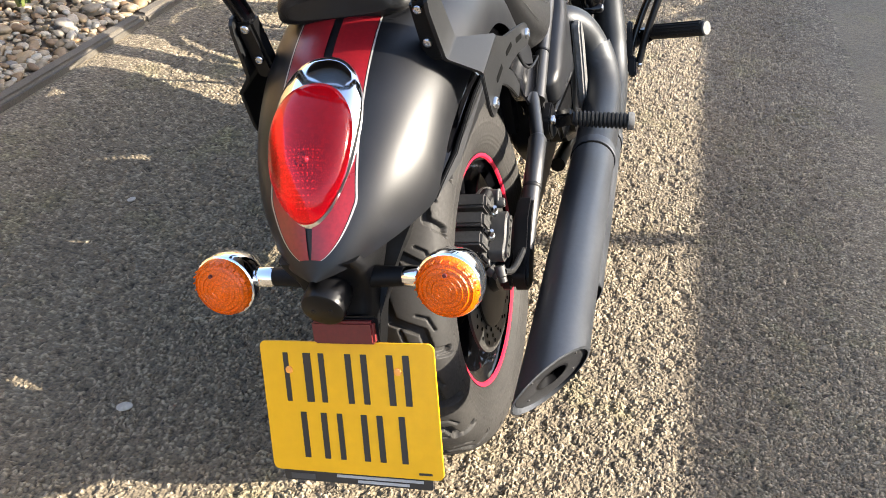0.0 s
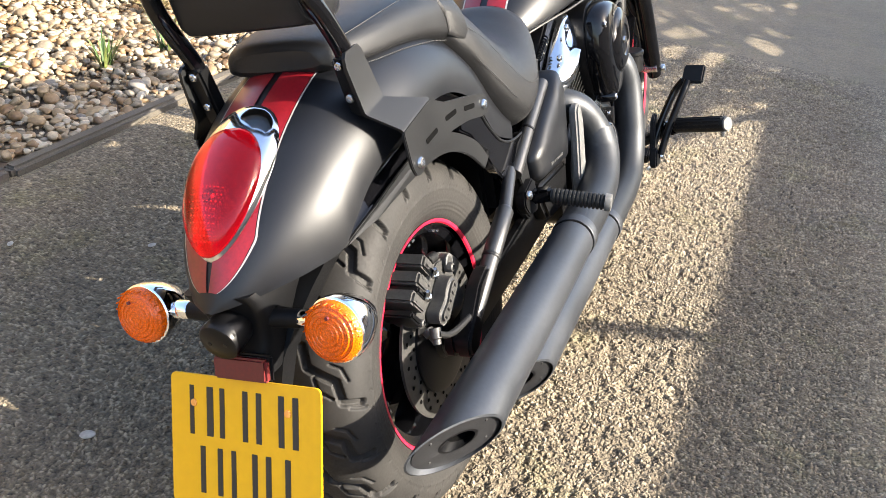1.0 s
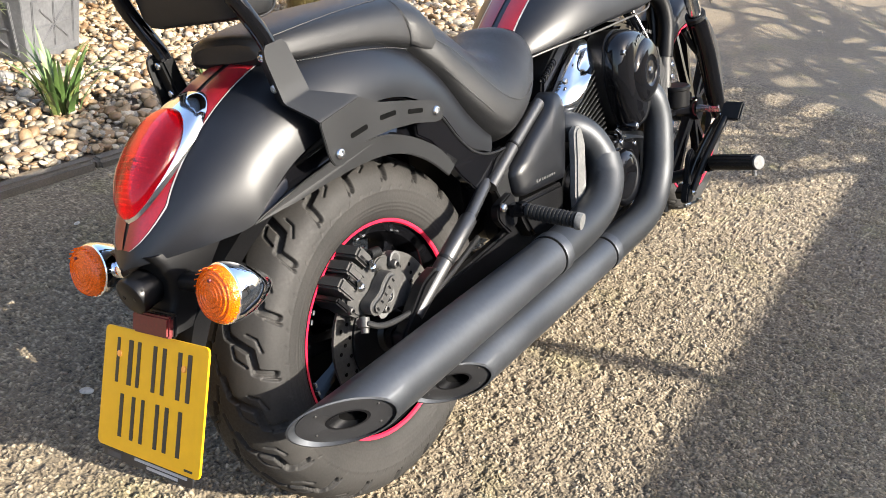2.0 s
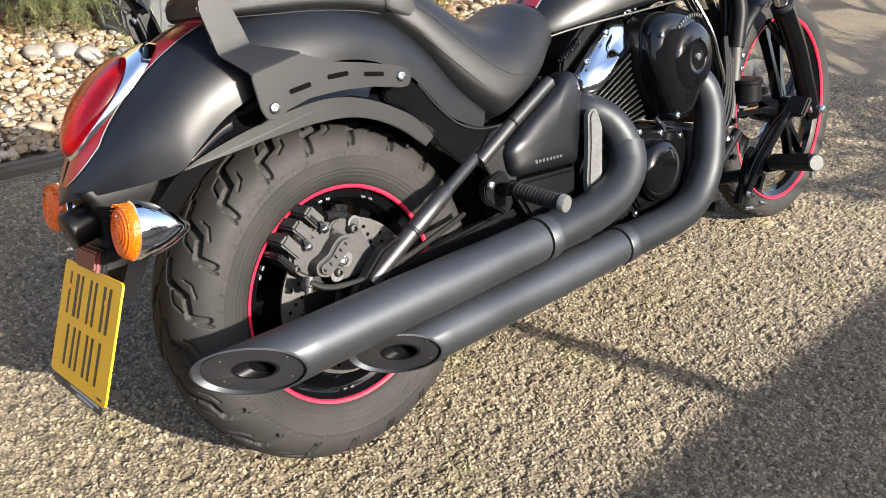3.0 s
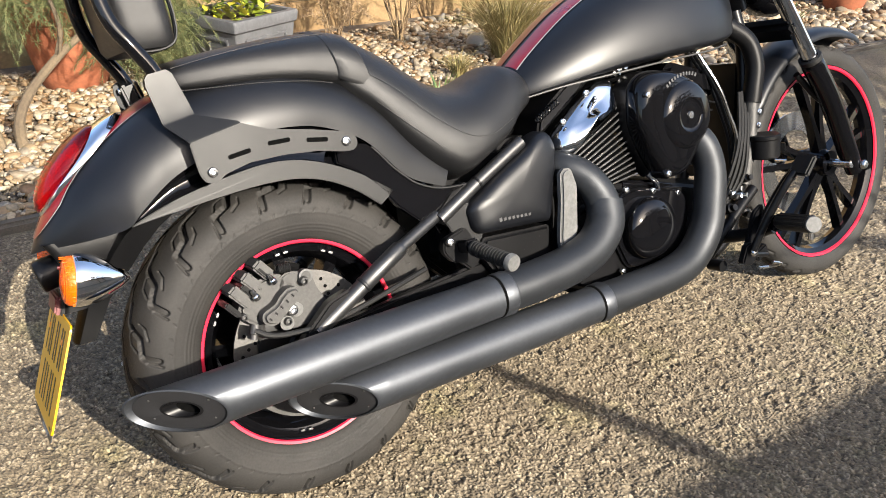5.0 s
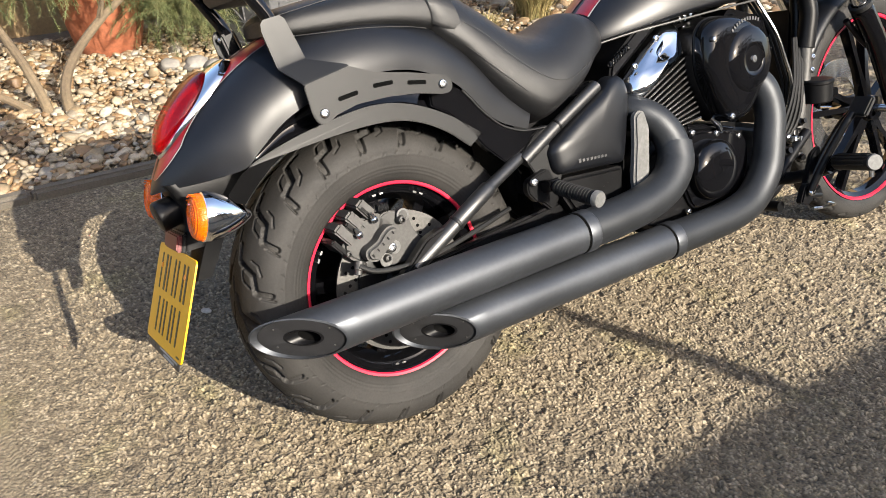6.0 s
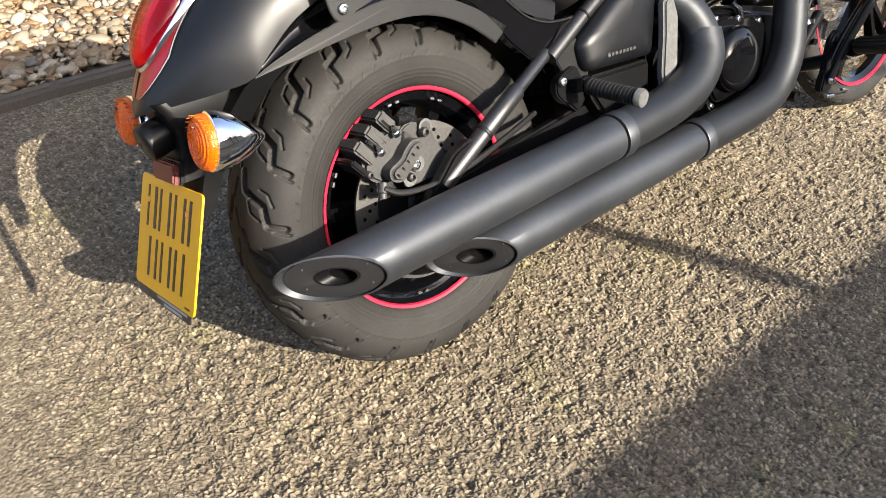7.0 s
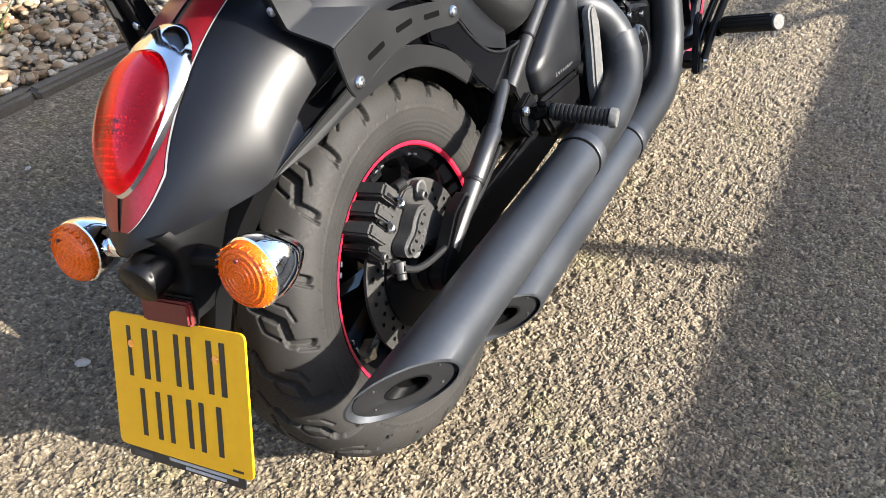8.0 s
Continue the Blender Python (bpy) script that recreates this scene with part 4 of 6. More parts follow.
def tail_bracket():
    root = empty("tail_bracket", BIKE)
    # tapering plastic body under the tail
    rings = []
    for z, y0, y1, w in ((0.606, -0.395, -0.26, 0.052), (0.590, -0.385, -0.275, 0.056), (0.56, -0.372, -0.285, 0.050), (0.53, -0.372, -0.300, 0.043), (0.505, -0.385, -0.325, 0.040), (0.485, -0.392, -0.345, 0.040)):
        rings.append([(x, y, z) for x, y in rounded([(-w, y0), (w, y0), (w, y1), (-w, y1)], 0.014, 4)])
    part("body", loft(rings), PLASTIC, root, "black plastic tail bracket")
    lamp = part("plate_lamp", revolve([(0.0, 0.022), (0.02, 0.026), (0.06, 0.0275), (0.082, 0.0285), (0.086, 0.0270), (0.088, 0.024), (0.088, 0.0)], (0, -0.325, 0.566), (0, -0.97, -0.20), 36), STEELBLK, root, "black cylindrical plate lamp")
    for x in (-0.012, 0.012):
        part("screw", revolve([(0, 0.0035), (0.0012, 0.003), (0.0012, 0)], (x, -0.4105, 0.548), (0, -0.97, -0.20), 10), STEELBLK, lamp)
    part("reflector", box((0.084, 0.012, 0.030), pose(0.010, -0.394, 0.503, -18), 0.003), DULLRED, root, "dull red rectangular reflector")
    part("reflector_frame", box((0.090, 0.008, 0.035), pose(0.010, -0.388, 0.503, -18), 0.003), STEELBLK, root)
    # tongue-shaped mudguard tail behind the plate
    rows = []
    for z, y, w, d in ((0.622, -0.235, 0.098, 0.05), (0.600, -0.272, 0.090, 0.055), (0.570, -0.296, 0.074, 0.050), (0.530, -0.320, 0.054, 0.042), (0.490, -0.348, 0.040, 0.034), (0.450, -0.366, 0.036, 0.030), (0.425, -0.377, 0.033, 0.027)):
        face = [(-w, y + d, z), (-w, y + d * 0.5, z)] + [(x, y - 0.006 * (1 - abs(x / w) ** 3), z) for x in np.linspace(-w, w, 13)] + [(w, y + d * 0.5, z), (w, y + d, z)]
        rows.append(face + [(x * (w - 0.004) / w, q + (0.004 if q < y + d * 0.4 else 0.0), z) for x, q, z in face[::-1]])
    part("mudguard_tail", loft(rows), PLASTIC, root, "black plastic tapering mudguard tail")
    return root


def number_plate():
    top = np.array((0.001, -0.3905, 0.4825))
    down = np.array((0.0, -0.068, -0.162))
    down = down / np.linalg.norm(down)
    w, h = 0.242, 0.180
    zaxis = np.cross((1, 0, 0), -down)
    m = Matrix(((1, -down[0], zaxis[0], top[0]), (0, -down[1], zaxis[1], top[1]), (0, -down[2], zaxis[2], top[2]), (0, 0, 0, 1)))
    # in the plate's own plane: x right, y up from its upper edge, z towards the bike

    def panel(x0, x1, y0, y1, z0, z1, r, bev=0.0006):
        own = bmesh.new()
        vs = [own.verts.new((x, y, z0)) for x, y in rounded([(x0, y0), (x1, y0), (x1, y1), (x0, y1)], r, 6)]
        f = own.faces.new(vs)
        g = bmesh.ops.extrude_face_region(own, geom=[f])
        bmesh.ops.translate(own, verts=[v for v in g["geom"] if isinstance(v, bmesh.types.BMVert)], vec=(0, 0, z1 - z0))
        bmesh.ops.transform(own, matrix=m, verts=own.verts)
        return own
    sign = 1 if zaxis[1] < 0 else -1
    plate = part("number_plate", panel(-w / 2, w / 2, -h, 0, 0, -0.0032 * sign, 0.010), YELLOW, BIKE, "yellow number plate with black bars")
    f0, f1 = 0.0002 * sign, 0.0007 * sign
    rows = (((0.135, 0.165, 0.255, 0.300), (0.345, 0.378, 0.500, 0.535), (0.590, 0.625, 0.735, 0.772), (0.825, 0.862)), 0.085, 0.455), (((0.205, 0.240, 0.325, 0.360), (0.420, 0.452, 0.560, 0.595), (0.650, 0.685, 0.775, 0.810)), 0.535, 0.890)
    for groups, v0, v1 in rows:
        for g in groups:
            for a, b in zip(g[::2], g[1::2]):
                part("printed_bar", panel(-w / 2 + a * w, -w / 2 + b * w, -h * v1, -h * v0, f0, f1, 0.0005), INK, plate)
    for u, v in ((0.165, 0.215), (0.795, 0.205)):
        p = m @ Vector((-w / 2 + u * w, -h * v, 0))
        part("screw_cap", revolve([(0, 0.0052), (0.0016, 0.0048), (0.0022, 0.003), (0.0022, 0)], tuple(p), tuple(zaxis * sign), 14), ORANGECAP, plate)
    part("maker_print", panel(0.088, 0.106, -h + 0.006, -h + 0.009, f0, f1, 0.0004), INK, plate)
    strip = part("dealer_strip", panel(-0.108, 0.104, -h - 0.016, -h + 0.02, -0.0036 * sign, -0.0052 * sign, 0.003), INK, plate, "black dealer strip with white print bars")
    for a, b, c, d in ((-0.098, -0.062, -0.006, -0.0135), (-0.030, 0.092, -0.0035, -0.0075), (0.000, 0.072, -0.0095, -0.0135)):
        part("print_bar", panel(a, b, -h + d, -h + c, -0.0034 * sign, -0.0029 * sign, 0.0004), WHITEPRINT if a > -0.09 else GREYPRINT, strip)


def strip_along(points, r, mat, parent, name="stitching"):
    if name != "stitching":
        part(name, tube(points, r, 6, 4), mat, parent)
        return
    line = spline(points, 14)
    bm, gone = bmesh.new(), 0.0
    for a, b in zip(line, line[1:]):
        ln = np.linalg.norm(b - a)
        steps = max(1, round(ln / 0.0065))
        for k in range(steps):
            p, q = a + (b - a) * (k + 0.15) / steps, a + (b - a) * (k + 0.75) / steps
            tube([p, q], r, 5, 1, bm)
    part(name, bm, mat, parent)


def sissy_bar():
    root = empty("sissy_bar", BIKE)
    outline = [(-0.160, 0.732), (-0.071, 0.750), (-0.024, 0.731), (0.050, 0.7175), (0.118, 0.702), (0.130, 0.694), (0.134, 0.680), (0.126, 0.668), (0.108, 0.668), (0.055, 0.679), (-0.005, 0.684), (-0.067, 0.683), (-0.112, 0.672), (-0.128, 0.661), (-0.146, 0.664), (-0.154, 0.680)]
    for sgn in (1, -1):
        out = rounded(outline, 0.007, 4)
        plate = part("side_bracket", slab(out, sgn * 0.1715, sgn * 0.1765, 0.0012), POWDER, root, "powder-coated bent steel bracket")
        rows = [[(0.1765, -0.160, 0.732), (0.1765, -0.071, 0.750)], [(0.1745, -0.162, 0.736), (0.1745, -0.073, 0.7535)], [(0.143, -0.184, 0.763), (0.143, -0.131, 0.773)],
                [(0.1405, -0.1855, 0.767), (0.1405, -0.1325, 0.777)], [(0.138, -0.190, 0.792), (0.138, -0.1375, 0.797)], [(0.135, -0.197, 0.828), (0.135, -0.148, 0.832)], [(0.1345, -0.196, 0.840), (0.1345, -0.152, 0.844)], [(0.134, -0.190, 0.847), (0.134, -0.160, 0.851)]]
        face = [[np.array(a) + (np.array(b) - np.array(a)) * t for t in np.linspace(0, 1, 5)] for a, b in rows]
        th = np.array((-0.005, 0, -0.001))
        rings = [[p * (sgn, 1, 1) for p in (*row, *(q + th for q in row[::-1]))] for row in face]
        part("bent_tab", loft(rings), POWDER, plate, "", 25)
        for y, z in ((-0.133, 0.680), (0.110, 0.6865)):
            bolt((sgn * 0.1765, y, z), (sgn, 0, 0), 0.0085, 0.006, STEEL, plate)
        # slots are black slabs laid on the plate, the openings' shade as colour
        for y, z, tilt in ((-0.083, 0.7005, 8), (-0.012, 0.7080, 0), (0.057, 0.6985, -9)):
            a = math.radians(tilt)
            line = [(y + dy * math.cos(a) - dz * math.sin(a), z + dy * math.sin(a) + dz * math.cos(a)) for dy, dz in rounded([(-0.020, -0.0038), (0.020, -0.0038), (0.020, 0.0038), (-0.020, 0.0038)], 0.0036, 4)]
            part("slot", slab(line, sgn * 0.1766, sgn * 0.1771, 0), DARKHOLE, plate)
        # bar clamp behind the tab, with two bolts
        part("clamp", box((0.026, 0.026, 0.085), pose(sgn * 0.1195, -0.166, 0.800, 14, 0, 0), 0.004), STEELBLK, plate)
        for z in (0.785, 0.830):
            bolt((sgn * 0.118, -0.180 - (z - 0.800) * 0.24, z), (0, -1, -0.2), 0.006, 0.004, STEEL, plate)
    arc = [(0.120, -0.160, 0.800), (0.121, -0.176, 0.850), (0.120, -0.200, 0.892), (0.116, -0.222, 0.930), (0.111, -0.232, 0.975), (0.106, -0.236, 1.04), (0.098, -0.240, 1.10), (0.070, -0.243, 1.145), (0.0, -0.244, 1.155)]
    line = arc + [(-x, y, z) for x, y, z in arc[-2::-1]]
    part("hoop", tube(line, 0.0125, 18, 5), GLOSS, root, "gloss black round bar hoop")


def backrest():
    rings = []
    for z, g in ((0.884, 0.60), (0.888, 0.84), (0.900, 0.97), (0.93, 1.0), (1.00, 1.0), (1.07, 0.98), (1.105, 0.85), (1.115, 0.55)):
        y0, y1 = -0.212 - (z - 0.884) * 0.10, -0.118 - (z - 0.884) * 0.10
        m = (y0 + y1) / 2
        rings.append([(x * (0.6 + 0.4 * g), m + (y - m) * g, z) for x, y in rounded([(-0.108, y0), (0.108, y0), (0.108, y1), (-0.108, y1)], 0.030, 6)])
    pad = part("backrest", loft(rings), VINYL, BIKE, "black vinyl padded backrest with piped end seams")
    for x in (0.080, 0.092):
        part("piping", tube([(x, -0.214, 0.93), (x + 0.006, -0.200, 0.893), (x + 0.004, -0.165, 0.8835), (x + 0.006, -0.128, 0.893), (x, -0.117, 0.93), (x, -0.124, 1.0)], 0.0022, 6, 5), VINYL, pad)


def saddle_details():
    seat_root = next(o for o in BIKE.children if o.name == "seat")
    for sgn in (1, -1):
        strip_along([(sgn * 0.093, -0.146, 0.815), (sgn * 0.109, -0.08, 0.8115), (sgn * 0.1165, 0.0, 0.8075), (sgn * 0.1205, 0.08, 0.7985), (sgn * 0.1215, 0.13, 0.788)], 0.0009, THREAD, seat_root)
        strip_along([(sgn * 0.087, -0.140, 0.8525), (sgn * 0.101, -0.07, 0.8630), (sgn * 0.107, 0.0, 0.8705), (sgn * 0.110, 0.08, 0.875), (sgn * 0.112, 0.13, 0.875)], 0.0009, VINYL, seat_root, "seam")
        strip_along([(sgn * 0.126, 0.19, 0.800), (sgn * 0.140, 0.24, 0.765), (sgn * 0.152, 0.31, 0.700), (sgn * 0.160, 0.38, 0.650), (sgn * 0.158, 0.44, 0.640), (sgn * 0.138, 0.51, 0.660)], 0.0008, THREAD, seat_root)
        strip_along([(sgn * 0.137, 0.205, 0.742), (sgn * 0.1475, 0.26, 0.690), (sgn * 0.157, 0.32, 0.635)], 0.0008, THREAD, seat_root)


tail_light()
signals()
tail_bracket()
number_plate()
sissy_bar()
backrest()
saddle_details()


def caliper():
    root = empty("rear_caliper", BIKE)
    tagged(root, "grey cast brake caliper with two bleed nipples")
    part("mount", slab(rounded([(-0.037, 0.462), (-0.019, 0.470), (0.006, 0.462), (0.026, 0.447), (0.030, 0.425), (0.046, 0.395), (0.056, 0.365), (0.040, 0.350), (0.010, 0.362), (-0.030, 0.360), (-0.045, 0.385), (-0.05, 0.43)], 0.008), 0.096, 0.112, 0.003), ALLOY, root)
    part("body", slab(rounded([(-0.112, 0.447), (-0.092, 0.460), (-0.070, 0.470), (-0.037, 0.470), (-0.010, 0.450), (-0.018, 0.410), (-0.060, 0.382), (-0.092, 0.384), (-0.112, 0.400), (-0.124, 0.420)], 0.010), 0.062, 0.112, 0.006), ALLOY, root)
    part("bridge", slab(rounded([(-0.091, 0.413), (-0.090, 0.393), (-0.068, 0.384), (-0.042, 0.404), (-0.012, 0.424), (-0.013, 0.442), (-0.033, 0.448), (-0.052, 0.436), (-0.062, 0.424)], 0.010), 0.108, 0.142, 0.006, None, 3), ALLOY, root, "raised cast face")
    for k, (y, z) in enumerate(((-0.078, 0.401), (-0.066, 0.409), (-0.054, 0.417), (-0.042, 0.425), (-0.030, 0.433))):
        part("letter_bar", box((0.0012, 0.0035, 0.007), pose(0.1425, y, z, 34), 0.0004), STEELBLK, root)
    # cast fins of the piston side; black blocks between paint the shaded gaps
    for k in range(5):
        y, z = -0.134 + 0.017 * k, 0.424 + 0.0125 * k
        part("fin_and_gap", box((0.062, 0.011, 0.036), pose(0.092, y, z + 0.006, 38), 0.003), ALLOY if k % 2 else STEELBLK, root)
    # slide pin with ribbed boot and the banjo bolt of the hose
    for k in range(5):
        part("boot_rib", revolve([(0.0, 0.0075), (0.0022, 0.0095), (0.0044, 0.0075)], (0.106, -0.036 + 0.0046 * k, 0.478 - 0.0006 * k), (0, 1, -0.12), 16, None, False), RUBBER, root)
    part("pin_boss", revolve([(0, 0.013), (0.012, 0.013), (0.016, 0.009), (0.016, 0)], (0.104, 0.010, 0.454), (1, 0, 0), 20), ALLOY, root)
    part("banjo_bolt", revolve([(0, 0.010), (0.010, 0.010), (0.012, 0.007), (0.020, 0.007), (0.020, 0)], (0.112, -0.092, 0.383), (0.7, -0.3, -0.6), 12), ALLOY, root)
    for y, z in ((-0.020, 0.398), (0.010, 0.454), (-0.042, 0.378)):
        part("washer", revolve([(0, 0.0135), (0.002, 0.0135), (0.0024, 0.012), (0.0024, 0)], (0.117, y, z), (1, 0, 0), 24), DULL, root)
    # pad pockets reaching over the disc
    for y, z in ((-0.118, 0.452), (-0.092, 0.470), (-0.066, 0.486)):
        part("pocket", box((0.075, 0.022, 0.040), pose(0.085, y, z, 38), 0.004), ALLOY, root)
    for y, z in ((-0.056, 0.466), (-0.092, 0.446)):
        part("nipple", revolve([(0, 0.007), (0.008, 0.0065), (0.010, 0.0045), (0.016, 0.0042), (0.022, 0.003), (0.022, 0.0)], (0.122, y + 0.004, z - 0.006), (0.35, -0.45, 0.82), 10), STEEL, root)
    bolt((0.117, -0.028, 0.400), (1, 0, 0), 0.011, 0.010, STEEL, root)
    bolt((0.115, 0.003, 0.447), (1, 0, 0), 0.009, 0.014, ALLOY, root)
    bolt((0.117, -0.041, 0.382), (1, 0, 0), 0.008, 0.012, ALLOY, root)
    bolt((0.112, -0.117, 0.412), (1, 0, 0), 0.007, 0.012, ALLOY, root)
    part("banjo", revolve([(-0.012, 0.009), (0.004, 0.009), (0.006, 0.007), (0.014, 0.007), (0.014, 0)], (0.135, -0.109, 0.386), (0.2, -0.4, -0.9), 12), ALLOY, root)
    part("brake_hose", tube([(0.140, -0.110, 0.390), (0.145, -0.085, 0.374), (0.148, -0.045, 0.366), (0.150, 0.02, 0.364), (0.145, 0.09, 0.372), (0.135, 0.17, 0.385), (0.12, 0.26, 0.40)], 0.0055, 10, 5), RUBBER, root)


def bar(points, r, mat, name, parent=None, segs=14, n=5, label=""):
    return part(name, tube(points, r, segs, n), mat, parent or BIKE, label)


def chassis():
    root = empty("frame", BIKE)
    for sgn in (1, -1):
        top, mid, low, end = (np.array(p) * (sgn, 1, 1) for p in ((0.1315, 0.2965, 0.5020), (0.1530, 0.1925, 0.4640), (0.1512, 0.1065, 0.4152), (0.1485, 0.0, 0.3540)))
        bar([top, mid], 0.0122, STAY, "upper_stay", root, 20, 1)
        bar([mid + (top - mid) * 0.04, mid, low, low + (end - low) * 0.02], [0.0128, 0.0162, 0.0162, 0.0152], STAY, "swingarm_tube", root, 24, 1, "satin black tubular swingarm stay")
        bar([low, end], 0.0152, STAY, "lower_stay", root, 20, 1)
        part("axle_plate", slab(rounded([(-0.050, 0.335), (0.030, 0.405), (0.075, 0.418), (0.080, 0.395), (0.040, 0.360), (-0.020, 0.300), (-0.050, 0.305)], 0.012), sgn * 0.132, sgn * 0.160, 0.005), STEELBLK, root)
        part("collar", revolve([(-0.004, 0.0158), (-0.002, 0.0172), (0.002, 0.0172), (0.004, 0.0158)], low, mid - low, 24, None, False), POWDER, root)
        bar([(sgn * 0.138, 0.520, 0.608), (sgn * 0.138, 0.489, 0.5930), (sgn * 0.139, 0.390, 0.5440), (sgn * 0.140, 0.297, 0.4940)], 0.0138, STAY, "seat_rail", root, 20, 1)
        part("rail_collar", revolve([(-0.003, 0.0136), (-0.002, 0.0150), (0.002, 0.0150), (0.003, 0.0136)], (sgn * 0.139, 0.397, 0.5475), (0, 0.9, 0.44), 24, None, False), STEELBLK, root)
        part("swingarm", slab(rounded([(-0.045, 0.300), (-0.045, 0.340), (0.06, 0.350), (0.42, 0.385), (0.52, 0.375), (0.52, 0.315), (0.35, 0.300), (0.05, 0.290)], 0.015), sgn * 0.108, sgn * 0.130, 0.005), STEELBLK, root)
        part("gusset", slab(rounded([(0.335, 0.545), (0.375, 0.555), (0.385, 0.47), (0.395, 0.40), (0.36, 0.37), (0.33, 0.40), (0.325, 0.47), (0.285, 0.50)], 0.008), sgn * 0.118, sgn * 0.138, 0.004), STEELBLK, root)
        part("side_plate", slab(rounded([(0.36, 0.52), (0.60, 0.60), (0.62, 0.46), (0.60, 0.30), (0.44, 0.28), (0.36, 0.36)], 0.02), sgn * 0.06, sgn * 0.112, 0.01), PLASTIC, root)
        bar([(sgn * 0.07, 1.30, 0.80), (sgn * 0.085, 1.305, 0.70), (sgn * 0.09, 1.28, 0.50), (sgn * 0.10, 1.22, 0.30), (sgn * 0.11, 1.10, 0.205), (sgn * 0.11, 0.80, 0.185), (sgn * 0.11, 0.55, 0.22)], 0.017, STEELBLK, "cradle_tube", root)
    bar([(0.0, 1.33, 0.86), (0.0, 1.10, 0.74), (0.0, 0.80, 0.69), (0.0, 0.55, 0.62)], 0.03, STEELBLK, "backbone", root)
    bar([(0.0, 1.345, 0.93), (0.0, 1.395, 0.80)], 0.032, STEELBLK, "steering_head", root, 20, 2)
    for sgn in (1, -1):
        edge = spline([(0.105, 0.672), (0.163, 0.671), (0.189, 0.650), (0.213, 0.620), (0.240, 0.593), (0.268, 0.572), (0.317, 0.554), (0.392, 0.549)], 4)
        low = [(0.385, 0.505), (0.315, 0.490), (0.258, 0.500), (0.215, 0.540), (0.180, 0.585), (0.140, 0.625), (0.105, 0.645)]
        part("rail_cover", slab([tuple(p) for p in edge] + low, sgn * 0.112, sgn * 0.134, 0.003), GLOSS, root, "gloss black panel below the saddle")
        part("cover_trim", tube([(sgn * 0.1345, y, z) for y, z in edge[6:]], 0.0026, 8, 1), POWDER, root)
        part("peg_bracket", slab(rounded([(0.296, 0.505), (0.318, 0.515), (0.384, 0.512), (0.392, 0.440), (0.374, 0.414), (0.342, 0.424), (0.310, 0.482)], 0.006), sgn * 0.1385, sgn * 0.1445, 0.002), POWDER, root, "dark grey steel bracket")
    part("battery_box", box((0.16, 0.30, 0.22), pose(0, 0.46, 0.50), 0.02), PLASTIC, root)
    # side cover with its lower panel, printed bars for the maker's name
    out = [(0.582, 0.622), (0.600, 0.590), (0.592, 0.545), (0.562, 0.442), (0.554, 0.432), (0.378, 0.446), (0.364, 0.458), (0.357, 0.498), (0.367, 0.512), (0.436, 0.553), (0.512, 0.590), (0.553, 0.618)]
    def shrunk(k):
        return [(0.478 + (y - 0.478) * k, 0.516 + (z - 0.516) * k) for y, z in rounded(out, 0.020, 6)]

    def bulged(sgn):
        return loft([[(sgn * (x + 0.010 * (z - 0.5) / 0.1 * -0.4), y, z) for y, z in shrunk(k)] for x, k in ((0.118, 1.0), (0.148, 1.0), (0.157, 0.975), (0.163, 0.93), (0.168, 0.85), (0.172, 0.70), (0.1745, 0.5), (0.1755, 0.25), (0.1758, 0.04))])
    cover = part("side_cover", bulged(1), SATIN, BIKE, "satin black moulded side cover", 60)
    for k in range(8):
        part("name_bar", box((0.001, 0.0070, 0.0062 if k else 0.0085), pose(0.1738 + 0.0003 * min(k, 7 - k), 0.420 + 0.0105 * k, 0.468 - 0.0007 * k, 8, 4, 0), 0.0004), GREYPRINT, cover)
    part("side_cover", bulged(-1), SATIN, BIKE, "satin black moulded side cover")
    part("lower_cover", slab(rounded([(0.382, 0.437), (0.558, 0.425), (0.545, 0.352), (0.524, 0.335), (0.41, 0.345), (0.377, 0.40)], 0.012), 0.110, 0.160, 0.008, None, 3), PLASTIC, BIKE, "black plastic lower panel")
    guard = part("pipe_guard", slab(rounded([(0.576, 0.532), (0.590, 0.541), (0.606, 0.537), (0.618, 0.497), (0.606, 0.40), (0.572, 0.342), (0.557, 0.348), (0.556, 0.395), (0.570, 0.47)], 0.008), 0.170, 0.190, 0.005, None, 3), DULL, BIKE, "grey slim cover plate beside the pipe")
    bolt((0.180, 0.589, 0.369), (1, 0, 0), 0.010, 0.008, STEELBLK, BIKE)
    # spring coil of the rear brake switch under the seat nose
    coil = [(0.115 + 0.007 * math.cos(k * 0.9), 0.585 + 0.0012 * k, 0.640 + 0.0006 * k + 0.007 * math.sin(k * 0.9)) for k in range(56)]
    bar(coil, 0.0018, STEELBLK, "spring", BIKE, 6, 2)


def fin_outline(t):
    l = np.array((0.628, 0.556)) * (1 - t) + np.array((0.775, 0.462)) * t
    r = np.array((0.800, 0.640)) * (1 - t) + np.array((0.850, 0.466)) * t
    return l, r


